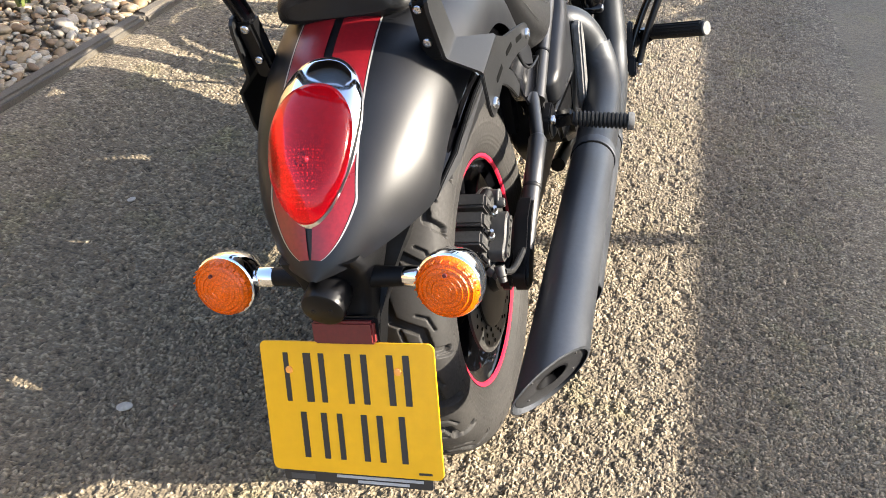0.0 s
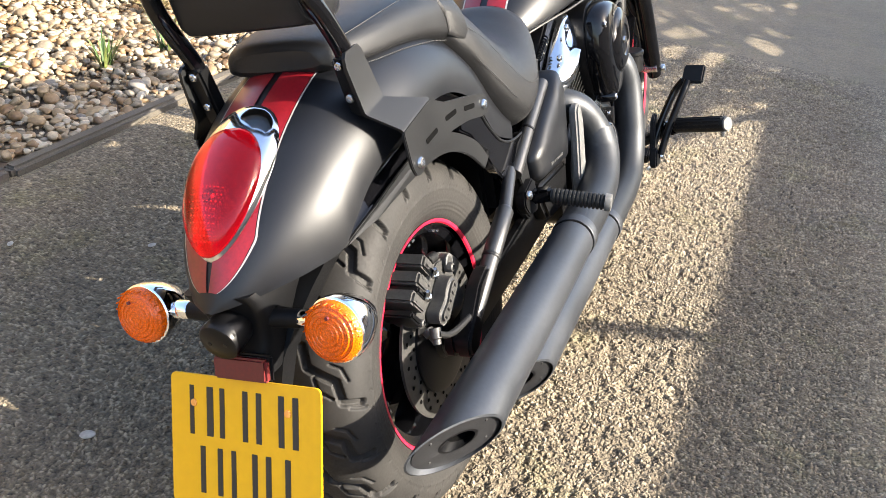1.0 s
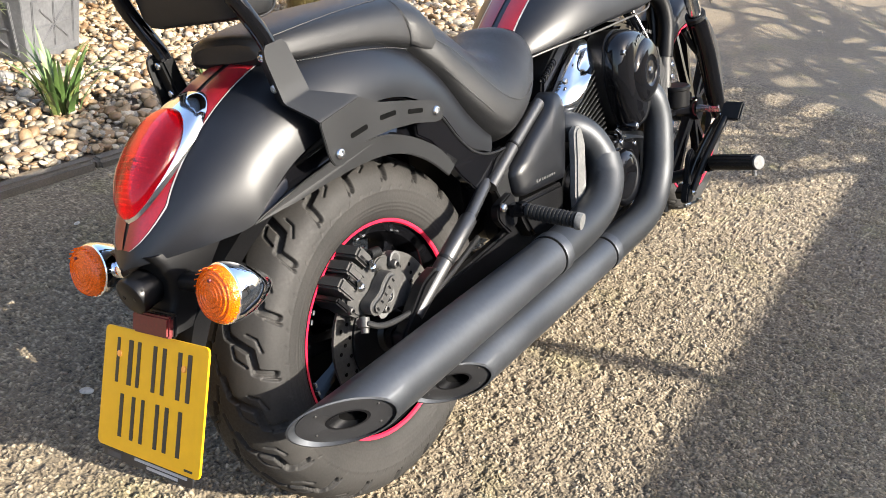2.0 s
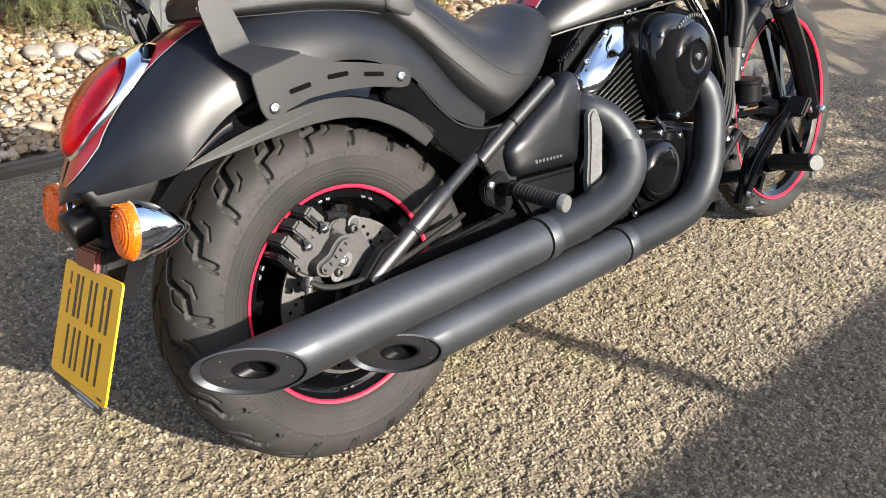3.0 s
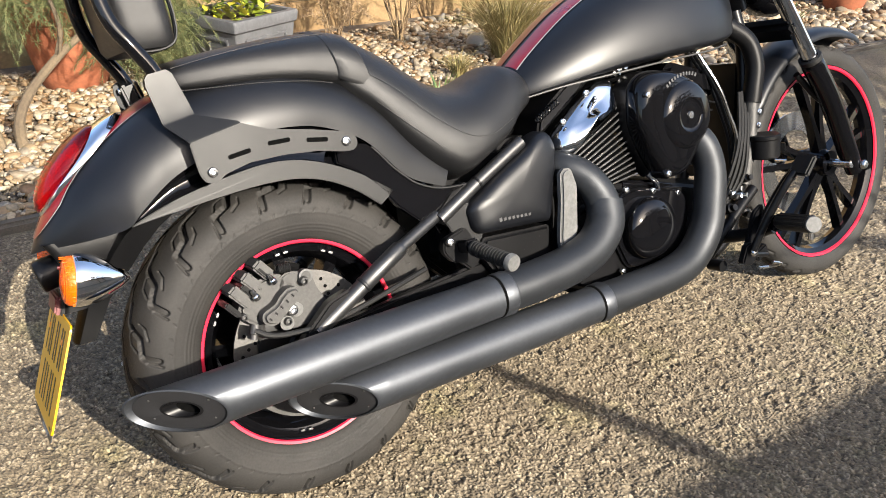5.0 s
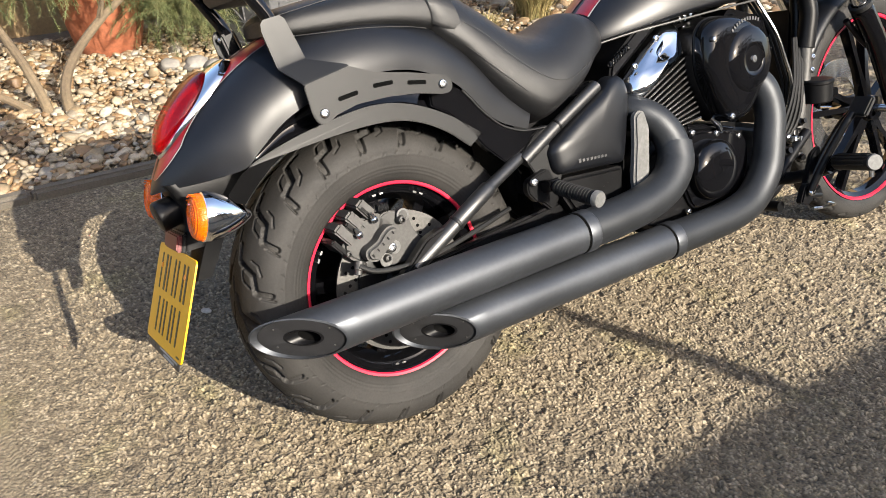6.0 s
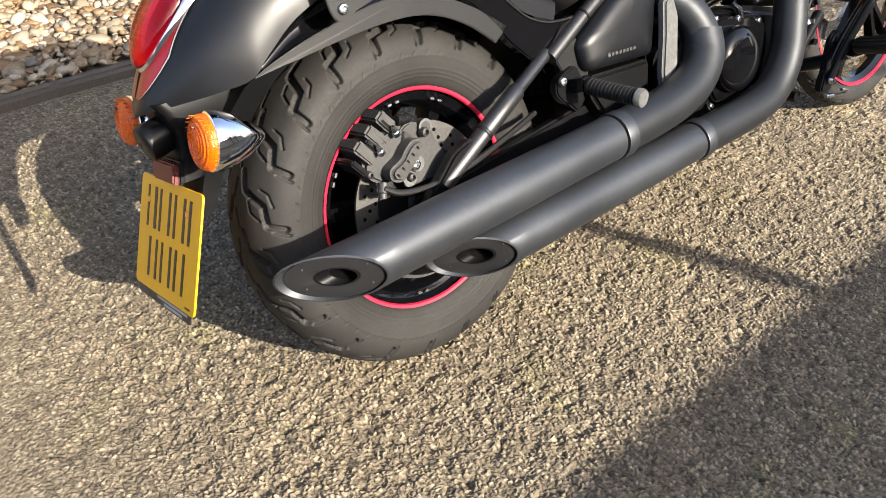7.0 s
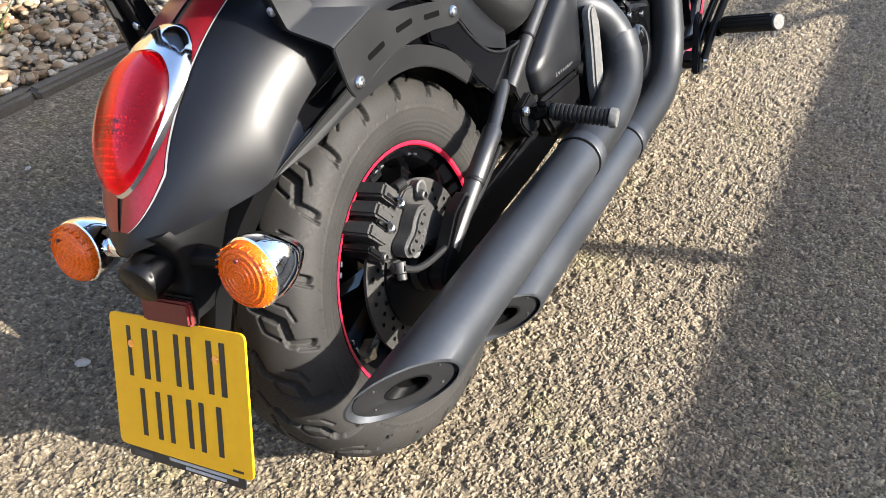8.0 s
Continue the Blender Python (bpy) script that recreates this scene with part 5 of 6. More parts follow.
def engine():
    root = empty("engine", BIKE)
    tagged(root, "black air-cooled V-twin with bright-edged fins")
    part("crankcase", slab(rounded([(0.60, 0.42), (0.72, 0.47), (0.96, 0.44), (1.10, 0.40), (1.12, 0.30), (1.05, 0.215), (0.72, 0.205), (0.58, 0.26)], 0.04), -0.145, 0.150, 0.02, None, 3), STEELBLK, root)
    # rear cylinder
    core = [(0.66, 0.56), (0.79, 0.63), (0.86, 0.46), (0.76, 0.44)]
    part("cylinder", slab(rounded(core, 0.02), -0.10, 0.112, 0.01), STEELBLK, root)
    for k in range(13):
        t = (k + 0.4) / 13
        l, r = fin_outline(t)
        d = (r - l) / np.linalg.norm(r - l)
        nrm = np.array((-d[1], d[0])) * 0.0022
        quad = [tuple(l + nrm), tuple(r + nrm), tuple(r - nrm), tuple(l - nrm)]
        fin = part("fin", slab(quad, -0.125, 0.133, 0), STEELBLK, root)
        q2 = [tuple(l + nrm * 0.8), tuple(r + nrm * 0.8), tuple(r - nrm * 0.8), tuple(l - nrm * 0.8)]
        part("fin_edge", slab(q2, 0.1332, 0.1350, 0), STEEL, fin, "bright machined fin edge")
    hline = rounded([(0.606, 0.566), (0.612, 0.604), (0.690, 0.660), (0.765, 0.702), (0.815, 0.698), (0.808, 0.634), (0.745, 0.604), (0.632, 0.552)], 0.014, 5)
    own = loft([[(x + (0.70 - z) * 0.20 * t, 0.715 + (y - 0.715) * k, 0.632 + (z - 0.632) * k) for y, z in hline] for x, k, t in ((-0.10, 1.0, 0), (0.085, 1.0, 0), (0.105, 0.99, 0.5), (0.118, 0.95, 1), (0.126, 0.86, 1.2), (0.131, 0.70, 1.3), (0.134, 0.45, 1.3), (0.135, 0.05, 1.3))])
    part("cylinder_head", own, HOOD, root, "chrome rear head cover", 60)
    for y, z in ((0.632, 0.630), (0.705, 0.680)):
        bolt((0.145, y, z), (1, 0, 0), 0.008, 0.006, STEEL, root)
    part("head_side", slab(rounded([(0.585, 0.600), (0.600, 0.650), (0.700, 0.716), (0.760, 0.712), (0.690, 0.668), (0.612, 0.615)], 0.01), -0.09, 0.112, 0.006), STEELBLK, root)
    # front cylinder, mostly behind the air cleaner
    part("cylinder", slab(rounded([(0.90, 0.46), (0.98, 0.66), (1.12, 0.62), (1.03, 0.44)], 0.03), -0.10, 0.10, 0.01), STEELBLK, root)
    for k in range(9):
        t = (k + 0.5) / 9
        l = np.array((0.955, 0.66)) * (1 - t) + np.array((0.90, 0.47)) * t
        r = np.array((1.150, 0.600)) * (1 - t) + np.array((1.045, 0.445)) * t
        d = (r - l) / np.linalg.norm(r - l)
        nrm = np.array((-d[1], d[0])) * 0.002
        part("fin", slab([tuple(l + nrm), tuple(r + nrm), tuple(r - nrm), tuple(l - nrm)], -0.12, 0.122, 0), STEELBLK, root)
    part("cylinder_head", slab(rounded([(0.96, 0.66), (1.00, 0.712), (1.15, 0.665), (1.15, 0.605)], 0.02), -0.1, 0.12, 0.012), GLOSS, root)
    # air cleaner
    out = [(0.787, 0.640), (0.797, 0.678), (0.830, 0.700), (0.880, 0.704), (0.935, 0.694), (0.985, 0.670), (1.022, 0.632), (1.034, 0.585), (1.020, 0.540), (0.985, 0.505), (0.950, 0.470), (0.924, 0.456), (0.875, 0.456), (0.850, 0.474), (0.820, 0.515), (0.795, 0.565), (0.785, 0.60)]
    line = [(1.036 - (1.034 - p[0]) * 0.915, p[1] - 0.002) for p in spline(out + [out[0]], 4)][:-1]
    back = part("air_cleaner", slab(line, 0.105, 0.160, 0.006, None, 3), STEELBLK, root, "gloss black oval air cleaner")

    def shrink(k):
        return [(0.924 + (y - 0.924) * k, 0.590 + (z - 0.590) * k) for y, z in line]
    part("cover", loft([[(x, y, z) for y, z in shrink(k)] for x, k in ((0.161, 0.985), (0.176, 0.985), (0.190, 0.955), (0.199, 0.90), (0.204, 0.83), (0.206, 0.74), (0.207, 0.5), (0.207, 0.1))]), GLOSS, back, "deep gloss black domed cover", 60)
    part("dome", revolve([(0.190, 0.079), (0.203, 0.0785), (0.2085, 0.0760), (0.214, 0.067), (0.2175, 0.054), (0.2188, 0.0385), (0.2165, 0.0365), (0.2150, 0.0335), (0.2160, 0.020), (0.2165, 0.0)], (0, 0.946, 0.592), (1, 0, 0), 56), GLOSS, back, "", 50)
    part("badge", revolve([(0.2160, 0.009), (0.2195, 0.008), (0.2200, 0.0)], (0, 0.946, 0.592), (1, 0, 0), 20), STEEL, back)
    for k in range(11):
        a = math.radians(128 - 6.0 * k)
        part("print_bar", box((0.0008, 0.0055, 0.008), pose(0.2078, 0.946 + 0.093 * math.cos(a), 0.592 + 0.093 * math.sin(a), math.degrees(a) - 90), 0.0003), GREYPRINT, back)
    for y, z in ((0.834, 0.654), (0.878, 0.470)):
        part("boss", revolve([(0.150, 0.013), (0.196, 0.0125), (0.200, 0.010), (0.200, 0.0)], (0, y, z), (1, 0, 0), 20), GLOSS, back)
        bolt((0.199, y, z), (1, 0, 0), 0.008, 0.005, STEEL, back)
    # crank side covers
    oval = [(0.830 + 0.076 * math.cos(a), 0.352 + 0.072 * math.sin(a)) for a in np.linspace(0, 2 * math.pi, 40, endpoint=False)]
    part("clutch_base", slab(rounded([(0.735, 0.43), (0.795, 0.452), (0.965, 0.415), (0.98, 0.35), (0.935, 0.262), (0.765, 0.262), (0.73, 0.34)], 0.03), 0.140, 0.164, 0.006, None, 3), GLOSS, root)
    part("clutch_cover", loft([[(x, 0.830 + (y - 0.830) * k, 0.352 + (z - 0.352) * k) for y, z in oval] for x, k in ((0.160, 1.0), (0.178, 1.0), (0.188, 0.96), (0.195, 0.86), (0.200, 0.66), (0.203, 0.38), (0.204, 0.05))]), GLOSS, root, "gloss black domed clutch cover", 60)
    for y, z in ((0.779, 0.450), (0.862, 0.431), (0.942, 0.409), (0.905, 0.262), (0.745, 0.268)):
        bolt((0.160, y, z), (1, 0, 0), 0.008, 0.008, STEEL, root)
    bar([(0.125, 0.80, 0.456), (0.130, 0.87, 0.444), (0.128, 0.955, 0.420)], 0.009, GLOSS, "oil_pipe", root)
    bar([(0.150, 0.862, 0.470), (0.155, 0.880, 0.450), (0.150, 0.895, 0.420)], 0.007, CHROME, "oil_line", root)
    # chrome-ended cables ahead of the air cleaner
    for dx in (0.0, 0.014, -0.013):
        bar([(0.10 + dx, 1.10, 0.72), (0.125 + dx, 1.139, 0.631), (0.125 + dx, 1.170, 0.562), (0.12 + dx, 1.200, 0.490), (0.11, 1.20, 0.40)], 0.0042, STEEL if dx > 0 else RUBBER, "cable", root, 8)
    for y, z, r in ((0.855, 0.715, 0.012), (0.875, 0.722, 0.010), (0.90, 0.725, 0.012), (0.93, 0.728, 0.009), (0.835, 0.705, 0.009)):
        part("valve_fitting", revolve([(0, r), (0.02, r), (0.022, r * 0.6), (0.03, r * 0.6), (0.03, 0)], (0.085, y, z), (1, 0.2, 0.1), 12), STEEL, root)


def footrests():
    # passenger peg, on its bracket
    for sgn in (1, -1):
        root = empty("passenger_footrest", BIKE)
        part("bracket", slab(rounded([(0.290, 0.455), (0.345, 0.470), (0.365, 0.43), (0.350, 0.395), (0.305, 0.405), (0.285, 0.43)], 0.010), sgn * 0.138, sgn * 0.158, 0.003), STEELBLK, root)
        part("hinge", box((0.040, 0.028, 0.026), pose(sgn * 0.178, 0.330, 0.438, 0, -9 * -sgn * -1, 0), 0.004), GLOSS, root)
        bolt((sgn * 0.160, 0.300, 0.450), (sgn, 0, 0), 0.009, 0.008, STEEL, root)
        rub = empty("rubber_grip", root)
        d = np.array((sgn * 0.126, 0.014, -0.022))
        d = d / np.linalg.norm(d)
        p0 = np.array((sgn * 0.195, 0.330, 0.436))
        part("core", revolve([(0, 0.0130), (0.11, 0.0130)], p0, d, 20), RUBBER, rub)
        for k in range(13):
            part("ring", revolve([(0.004 + 0.0076 * k, 0.0128), (0.0052 + 0.0076 * k, 0.0158), (0.0088 + 0.0076 * k, 0.0158), (0.010 + 0.0076 * k, 0.0128)], p0, d, 20, None, False), RUBBER, rub)
        part("end_cap", revolve([(0.103, 0.014), (0.104, 0.0172), (0.112, 0.0172), (0.116, 0.0155), (0.1165, 0.010), (0.115, 0.0)], p0, d, 24), DULL if sgn > 0 else RUBBER, rub, "worn grey end cap")
    # forward rider peg and brake pedal on the right, peg on the left
    for sgn in (1, -1):
        root = empty("rider_footrest", BIKE)
        bar([(sgn * 0.11, 1.10, 0.25), (sgn * 0.20, 1.14, 0.262), (sgn * 0.265, 1.150, 0.285)], 0.016, STEELBLK, "mount_arm", root)
        part("clevis", box((0.040, 0.034, 0.034), pose(sgn * 0.283, 1.142, 0.298, 0, 0, -30 * sgn), 0.006), GLOSS, root)
        p0 = np.array((sgn * 0.297, 1.135, 0.305))
        d = np.array((sgn * 0.437, 1.053, 0.332)) - p0
        ln = np.linalg.norm(d)
        d = d / ln
        part("grip", revolve([(0.0, 0.0165), (0.004, 0.0195), (ln - 0.006, 0.0195), (ln, 0.018)], p0, d, 28), RUBBER, root, "ribbed black rubber grip")
        for k in range(9):
            a = math.radians(-10 + 25 * k)
            up = np.array((0, 0, 1.0))
            sd = np.cross(d, up)
            sd = sd / np.linalg.norm(sd)
            up = np.cross(sd, d)
            q = p0 + 0.0195 * (math.cos(a) * sd + math.sin(a) * up)
            part("rib", tube([q + d * 0.006, q + d * (ln - 0.008)], 0.0022, 6, 1), RUBBER, root)
        part("end_plate", revolve([(ln - 0.002, 0.0175), (ln + 0.002, 0.0185), (ln + 0.005, 0.017), (ln + 0.005, 0)], p0, d, 24), DULL, root, "grey round end plate")
        part("scrape_bolt", tube([p0 + d * (ln - 0.012) + (0, 0, -0.018), p0 + d * (ln - 0.012) + (0, 0, -0.034)], 0.006, 10, 1), STEEL, root)
    pedal = empty("brake_pedal", BIKE)
    bar([(0.262, 1.075, 0.245), (0.285, 1.10, 0.315), (0.318, 1.130, 0.395), (0.330, 1.150, 0.425)], 0.0095, STEELBLK, "lever", pedal)
    bar([(0.235, 1.110, 0.250), (0.258, 1.135, 0.320), (0.290, 1.160, 0.390), (0.318, 1.165, 0.425)], 0.0095, GLOSS, "strut", pedal)
    part("web_plate", slab(rounded([(1.06, 0.22), (1.11, 0.33), (1.145, 0.345), (1.15, 0.30), (1.10, 0.215)], 0.012), 0.232, 0.246, 0.004), STEELBLK, pedal)
    part("pad", box((0.058, 0.050, 0.014), pose(0.345, 1.160, 0.438, 55, 0, -14), 0.004), RUBBER, pedal, "square black rubber pad")
    part("pivot_plate", slab(rounded([(1.045, 0.215), (1.070, 0.262), (1.100, 0.258), (1.105, 0.225), (1.085, 0.205)], 0.012), 0.235, 0.255, 0.004), STEELBLK, pedal)
    bar([(0.235, 1.075, 0.235), (0.225, 1.13, 0.215), (0.215, 1.185, 0.200)], 0.0065, STEELBLK, "link_rod", pedal, 10, 3)
    bar([(0.205, 1.165, 0.168), (0.205, 1.205, 0.160), (0.235, 1.215, 0.170), (0.237, 1.178, 0.185)], 0.0040, STEEL, "stirrup", pedal, 8, 2)
    part("stop_block", box((0.030, 0.045, 0.028), pose(0.195, 1.18, 0.205, 20), 0.004), STEELBLK, pedal)
    bolt((0.262, 1.075, 0.240), (1, 0, 0), 0.010, 0.008, STEEL, pedal)
    bar([(0.16, 1.040, 0.205), (0.20, 1.040, 0.205)], 0.014, STEELBLK, "pivot", pedal, 14, 1)
    bar([(0.150, 1.03, 0.21), (0.150, 1.15, 0.30), (0.148, 1.235, 0.355)], 0.014, STEELBLK, "master_cylinder", pedal, 12, 3)


def front_end():
    root = empty("front_fork", BIKE)
    for sgn in (1, -1):
        bar([(FRONT_X + sgn * 0.108, 1.330, 0.930), (FRONT_X + sgn * 0.108, 1.540, 0.612)], 0.0205, CHROME, "stanchion", root, 24, 1, "chrome fork tube")
        leg = bar([(FRONT_X + sgn * 0.108, 1.521, 0.640), (FRONT_X + sgn * 0.108, 1.533, 0.621), (FRONT_X + sgn * 0.108, 1.60, 0.52), (FRONT_X + sgn * 0.108, 1.675, 0.36), (FRONT_X + sgn * 0.108, 1.700, 0.305)], [0.0285, 0.0305, 0.029, 0.027, 0.022], GLOSS, "fork_leg", root, 24, 5, "gloss black lower fork leg")
        part("dust_seal", revolve([(-0.006, 0.022), (-0.004, 0.0305), (0.008, 0.0305), (0.010, 0.022)], (FRONT_X + sgn * 0.108, 1.517, 0.646), (0, -0.55, 0.835), 24, None, False), RUBBER, leg)
        bolt((FRONT_X + sgn * 0.134, 1.700, 0.325), (sgn, 0, 0), 0.013, 0.012, STEEL, leg)
        bar([(FRONT_X + sgn * 0.075, 1.50, 0.610), (FRONT_X + sgn * 0.082, 1.565, 0.545), (FRONT_X + sgn * 0.10, 1.610, 0.505)], 0.009, STEELBLK, "fender_stay", root)
    bar([(FRONT_X - 0.125, FRONT_Y, FRONT_Z), (FRONT_X + 0.125, FRONT_Y, FRONT_Z)], 0.012, STEEL, "axle", root, 16, 1)
    part("triple_clamp", box((0.30, 0.09, 0.04), pose(0, 1.372, 0.862, -33), 0.012), GLOSS, root)
    part("lower_clamp", box((0.30, 0.08, 0.035), pose(0, 1.455, 0.735, -33), 0.012), STEELBLK, root)

    def fend(u, v):
        a = math.radians(61 + 90 * u)
        q = (2 * v - 1) * math.pi / 2
        taper = 1 - 0.25 * (1 - min(1, min(u, 1 - u) / 0.10)) ** 2
        x = 0.064 * math.sin(q) * taper
        r = 0.360 + 0.030 * math.cos(q) ** 0.8
        return (x + FRONT_X, FRONT_Y + r * math.cos(a), FRONT_Z + r * math.sin(a))
    n = 16
    rings = []
    for i in range(61):
        u = i / 60
        outer = [np.array(fend(u, j / (2 * n))) for j in range(2 * n + 1)]
        ctr = np.array((FRONT_X, FRONT_Y, FRONT_Z))
        inner = [p + (ctr - p) / np.linalg.norm(ctr - p) * 0.004 for p in outer[::-1]]
        rings.append(outer + inner)
    part("front_fender", loft(rings), SATIN, BIKE, "short satin black front fender", 50)
    # radiator, its hose and the can beside the down tubes
    rad = part("radiator", box((0.17, 0.04, 0.30), pose(0, 1.285, 0.52, -8), 0.008), STEELBLK, BIKE, "black radiator behind the front wheel")
    for k in range(22):
        part("core_fin", box((0.155, 0.004, 0.006), pose(0, 1.308 + 0.0018 * k - 0.02, 0.40 + 0.0115 * k, -8), 0), PLASTIC, rad)
    bar([(0.095, 1.235, 0.770), (0.115, 1.285, 0.725), (0.125, 1.298, 0.665), (0.125, 1.285, 0.600), (0.124, 1.278, 0.570)], 0.0235, PLASTIC, "hose", BIKE, 20, 6, "thick black rubber hose")
    neck = bar([(0.124, 1.278, 0.572), (0.123, 1.268, 0.500), (0.120, 1.250, 0.42), (0.118, 1.235, 0.365)], 0.0185, ALLOY, "hose_pipe", BIKE)
    for z, y in ((0.545, 1.282), (0.512, 1.276)):
        bolt((0.143, y, z), (1, 0, 0), 0.008, 0.004, CHROME, neck)
    can = part("canister", revolve([(-0.030, 0.037), (-0.026, 0.040), (0.018, 0.040), (0.021, 0.0425), (0.028, 0.0425), (0.031, 0.039), (0.031, 0.0)], (0.145, 1.290, 0.455), (0.05, 0.0, 1.0), 32), PLASTIC, BIKE, "round black plastic canister")
    part("latch", box((0.014, 0.012, 0.022), pose(0.170, 1.333, 0.445, 0, 0, 30), 0.002), PLASTIC, can)
    # headlamp edge, just behind the fork
    part("headlamp", revolve([(-0.09, 0.02), (-0.08, 0.06), (-0.03, 0.085), (0.02, 0.090), (0.028, 0.086), (0.028, 0.0)], (0, 1.53, 0.86), (0, 1, -0.1), 32), GLOSS, BIKE, "gloss black headlamp shell")
    # tangle of small fittings between engine and front wheel
    for k, (y, z, r) in enumerate(((1.15, 0.315, 0.013), (1.19, 0.340, 0.011), (1.12, 0.290, 0.012), (1.16, 0.36, 0.010), (1.21, 0.30, 0.012), (1.08, 0.30, 0.014), (1.22, 0.38, 0.010))):
        part("fitting", revolve([(0, r), (0.022, r), (0.025, r * 0.65), (0.035, r * 0.65), (0.035, 0)], (0.125, y, z), (1, 0.3 * math.sin(k), 0.3 * math.cos(k)), 12), STEEL if k % 2 else STEELBLK, BIKE)
    for k in range(4):
        bar([(0.11, 1.28 - 0.01 * k, 0.60), (0.14, 1.235 - 0.012 * k, 0.48), (0.14, 1.20 - 0.02 * k, 0.38), (0.12, 1.10 - 0.01 * k, 0.30 - 0.012 * k)], 0.005, RUBBER, "wire", BIKE, 8)


caliper()
chassis()
engine()
footrests()
front_end()


# ---- garden bed ----
def blades(name, centre, count, height, spread, width, mat, label, category, seed, droop=0.6, segs=6, lift=0.02, upright=0.0):
    """A clump of arching strap leaves or grass blades."""
    rng = random.Random(seed)
    verts, faces = [], []
    for _ in range(count):
        a = rng.uniform(0, 2 * math.pi)
        h = height * rng.uniform(0.55, 1.0)
        out = spread * rng.uniform(0.15, 1.0) * (1 - upright)
        w = width * rng.uniform(0.7, 1.2)
        r0 = rng.uniform(0, 0.16) * spread + 0.01
        bx, by = r0 * math.cos(a + rng.uniform(-1, 1)), r0 * math.sin(a + rng.uniform(-1, 1))
        dr = rng.uniform(0.3, 1.0) * droop
        side = (-math.sin(a), math.cos(a))
        tw = rng.uniform(-0.6, 0.6)
        n0 = len(verts)
        for i in range(segs + 1):
            t = i / segs
            r = out * (t ** 1.5)
            z = h * (t - dr * 0.5 * t ** 3)
            ww = w * (1 - t ** 2.2) * 0.5 + 0.0004
            cx, cy = bx + r * math.cos(a), by + r * math.sin(a)
            sx, sy = side[0] * math.cos(tw) * ww, side[1] * math.cos(tw) * ww
            sz = math.sin(tw) * ww
            verts += [(cx - sx, cy - sy, z - sz), (cx, cy, z - ww * 0.35), (cx + sx, cy + sy, z + sz)]
            if i:
                p = n0 + 3 * (i - 1)
                faces += [(p, p + 1, p + 4, p + 3), (p + 1, p + 2, p + 5, p + 4)]
    ob = raw(name, verts, faces, mat)
    ob.matrix_basis = pose(centre[0], centre[1], lift)
    return tagged(ob, label, category)


def needles(rng, starts, length, count, mat, name, parent, wobble=0.5, hang=0.35, thick=0.0016):
    """Sprays of fine needles set along drooping twigs."""
    verts, faces = [], []
    for p0, d0 in starts:
        p, d = np.array(p0, float), np.array(d0, float)
        steps = 9
        for i in range(steps):
            d = d + np.array((rng.uniform(-1, 1), rng.uniform(-1, 1), rng.uniform(-1, 1))) * wobble * 0.22 - np.array((0, 0, hang * 0.16))
            d = d / np.linalg.norm(d)
            q = p + d * length / steps
            for k in range(count):
                base = p + (q - p) * (k + rng.random()) / count
                e = d * rng.uniform(0.35, 1.0) + np.array((rng.gauss(0, 0.6), rng.gauss(0, 0.6), rng.gauss(0, 0.5)))
                e = e / np.linalg.norm(e) * rng.uniform(0.018, 0.042)
                s = np.cross(e, (rng.gauss(0, 1), rng.gauss(0, 1), 1))
                s = s / (np.linalg.norm(s) + 1e-9) * thick
                n0 = len(verts)
                verts += [base - s, base + s, base + e]
                faces.append((n0, n0 + 1, n0 + 2))
            s = np.cross(d, (0.2, 0.1, 1))
            s = s / (np.linalg.norm(s) + 1e-9) * thick * 0.9
            n0 = len(verts)
            verts += [p - s, p + s, q + s, q - s]
            faces.append((n0, n0 + 1, n0 + 2, n0 + 3))
            p = q
    return raw(name, verts, faces, mat, parent, False)


def limb(points, radii, parent, name="limb", n=6):
    return part(name, tube(points, radii, 9, n), BARK, parent)


def needle_shrub():
    rng = random.Random(21)
    root = tagged(empty("shrub"), "wispy grey-green needle shrub with bare gnarled stems", "shrub")
    root.matrix_basis = pose(-2.54, 0.93, 0.0)
    limb([(0.24, -0.07, 0.0), (0.20, -0.09, 0.12), (0.10, -0.13, 0.26), (0.02, -0.20, 0.40), (-0.06, -0.36, 0.56)], [0.023, 0.020, 0.018, 0.014, 0.010], root, "trunk")
    limb([(0.26, 0.00, 0.0), (0.235, 0.005, 0.12), (0.18, 0.07, 0.22), (0.10, 0.21, 0.33), (0.04, 0.36, 0.43), (-0.04, 0.48, 0.58)], [0.024, 0.021, 0.019, 0.017, 0.014, 0.010], root, "trunk")
    limb([(0.20, -0.10, 0.0), (0.14, -0.20, 0.08), (0.04, -0.34, 0.14)], [0.019, 0.016, 0.010], root)
    limb([(0.10, 0.21, 0.33), (0.10, 0.24, 0.45), (0.06, 0.22, 0.60)], [0.013, 0.010, 0.007], root)
    starts = []
    for _ in range(860):
        y = rng.uniform(-0.7, 0.72)
        x = rng.uniform(-0.55, 0.10)
        z = rng.uniform(0.42, 1.0)
        if -0.12 < y < 0.45 and z < 0.52 and x > -0.45:
            z += 0.2
        starts.append(((x, y, z), (rng.gauss(0.1, 0.5), rng.gauss(0.1, 0.5), rng.gauss(-0.5, 0.4))))
    for _ in range(520):
        starts.append(((rng.uniform(-0.60, -0.15), rng.uniform(0.48, 0.86), rng.uniform(0.26, 0.75)), (rng.gauss(0.2, 0.5), rng.gauss(0.2, 0.4), rng.gauss(-0.4, 0.4))))
    needles(rng, starts, 0.26, 17, NEEDLE, "foliage", root, 0.5, 0.35, 0.0009)


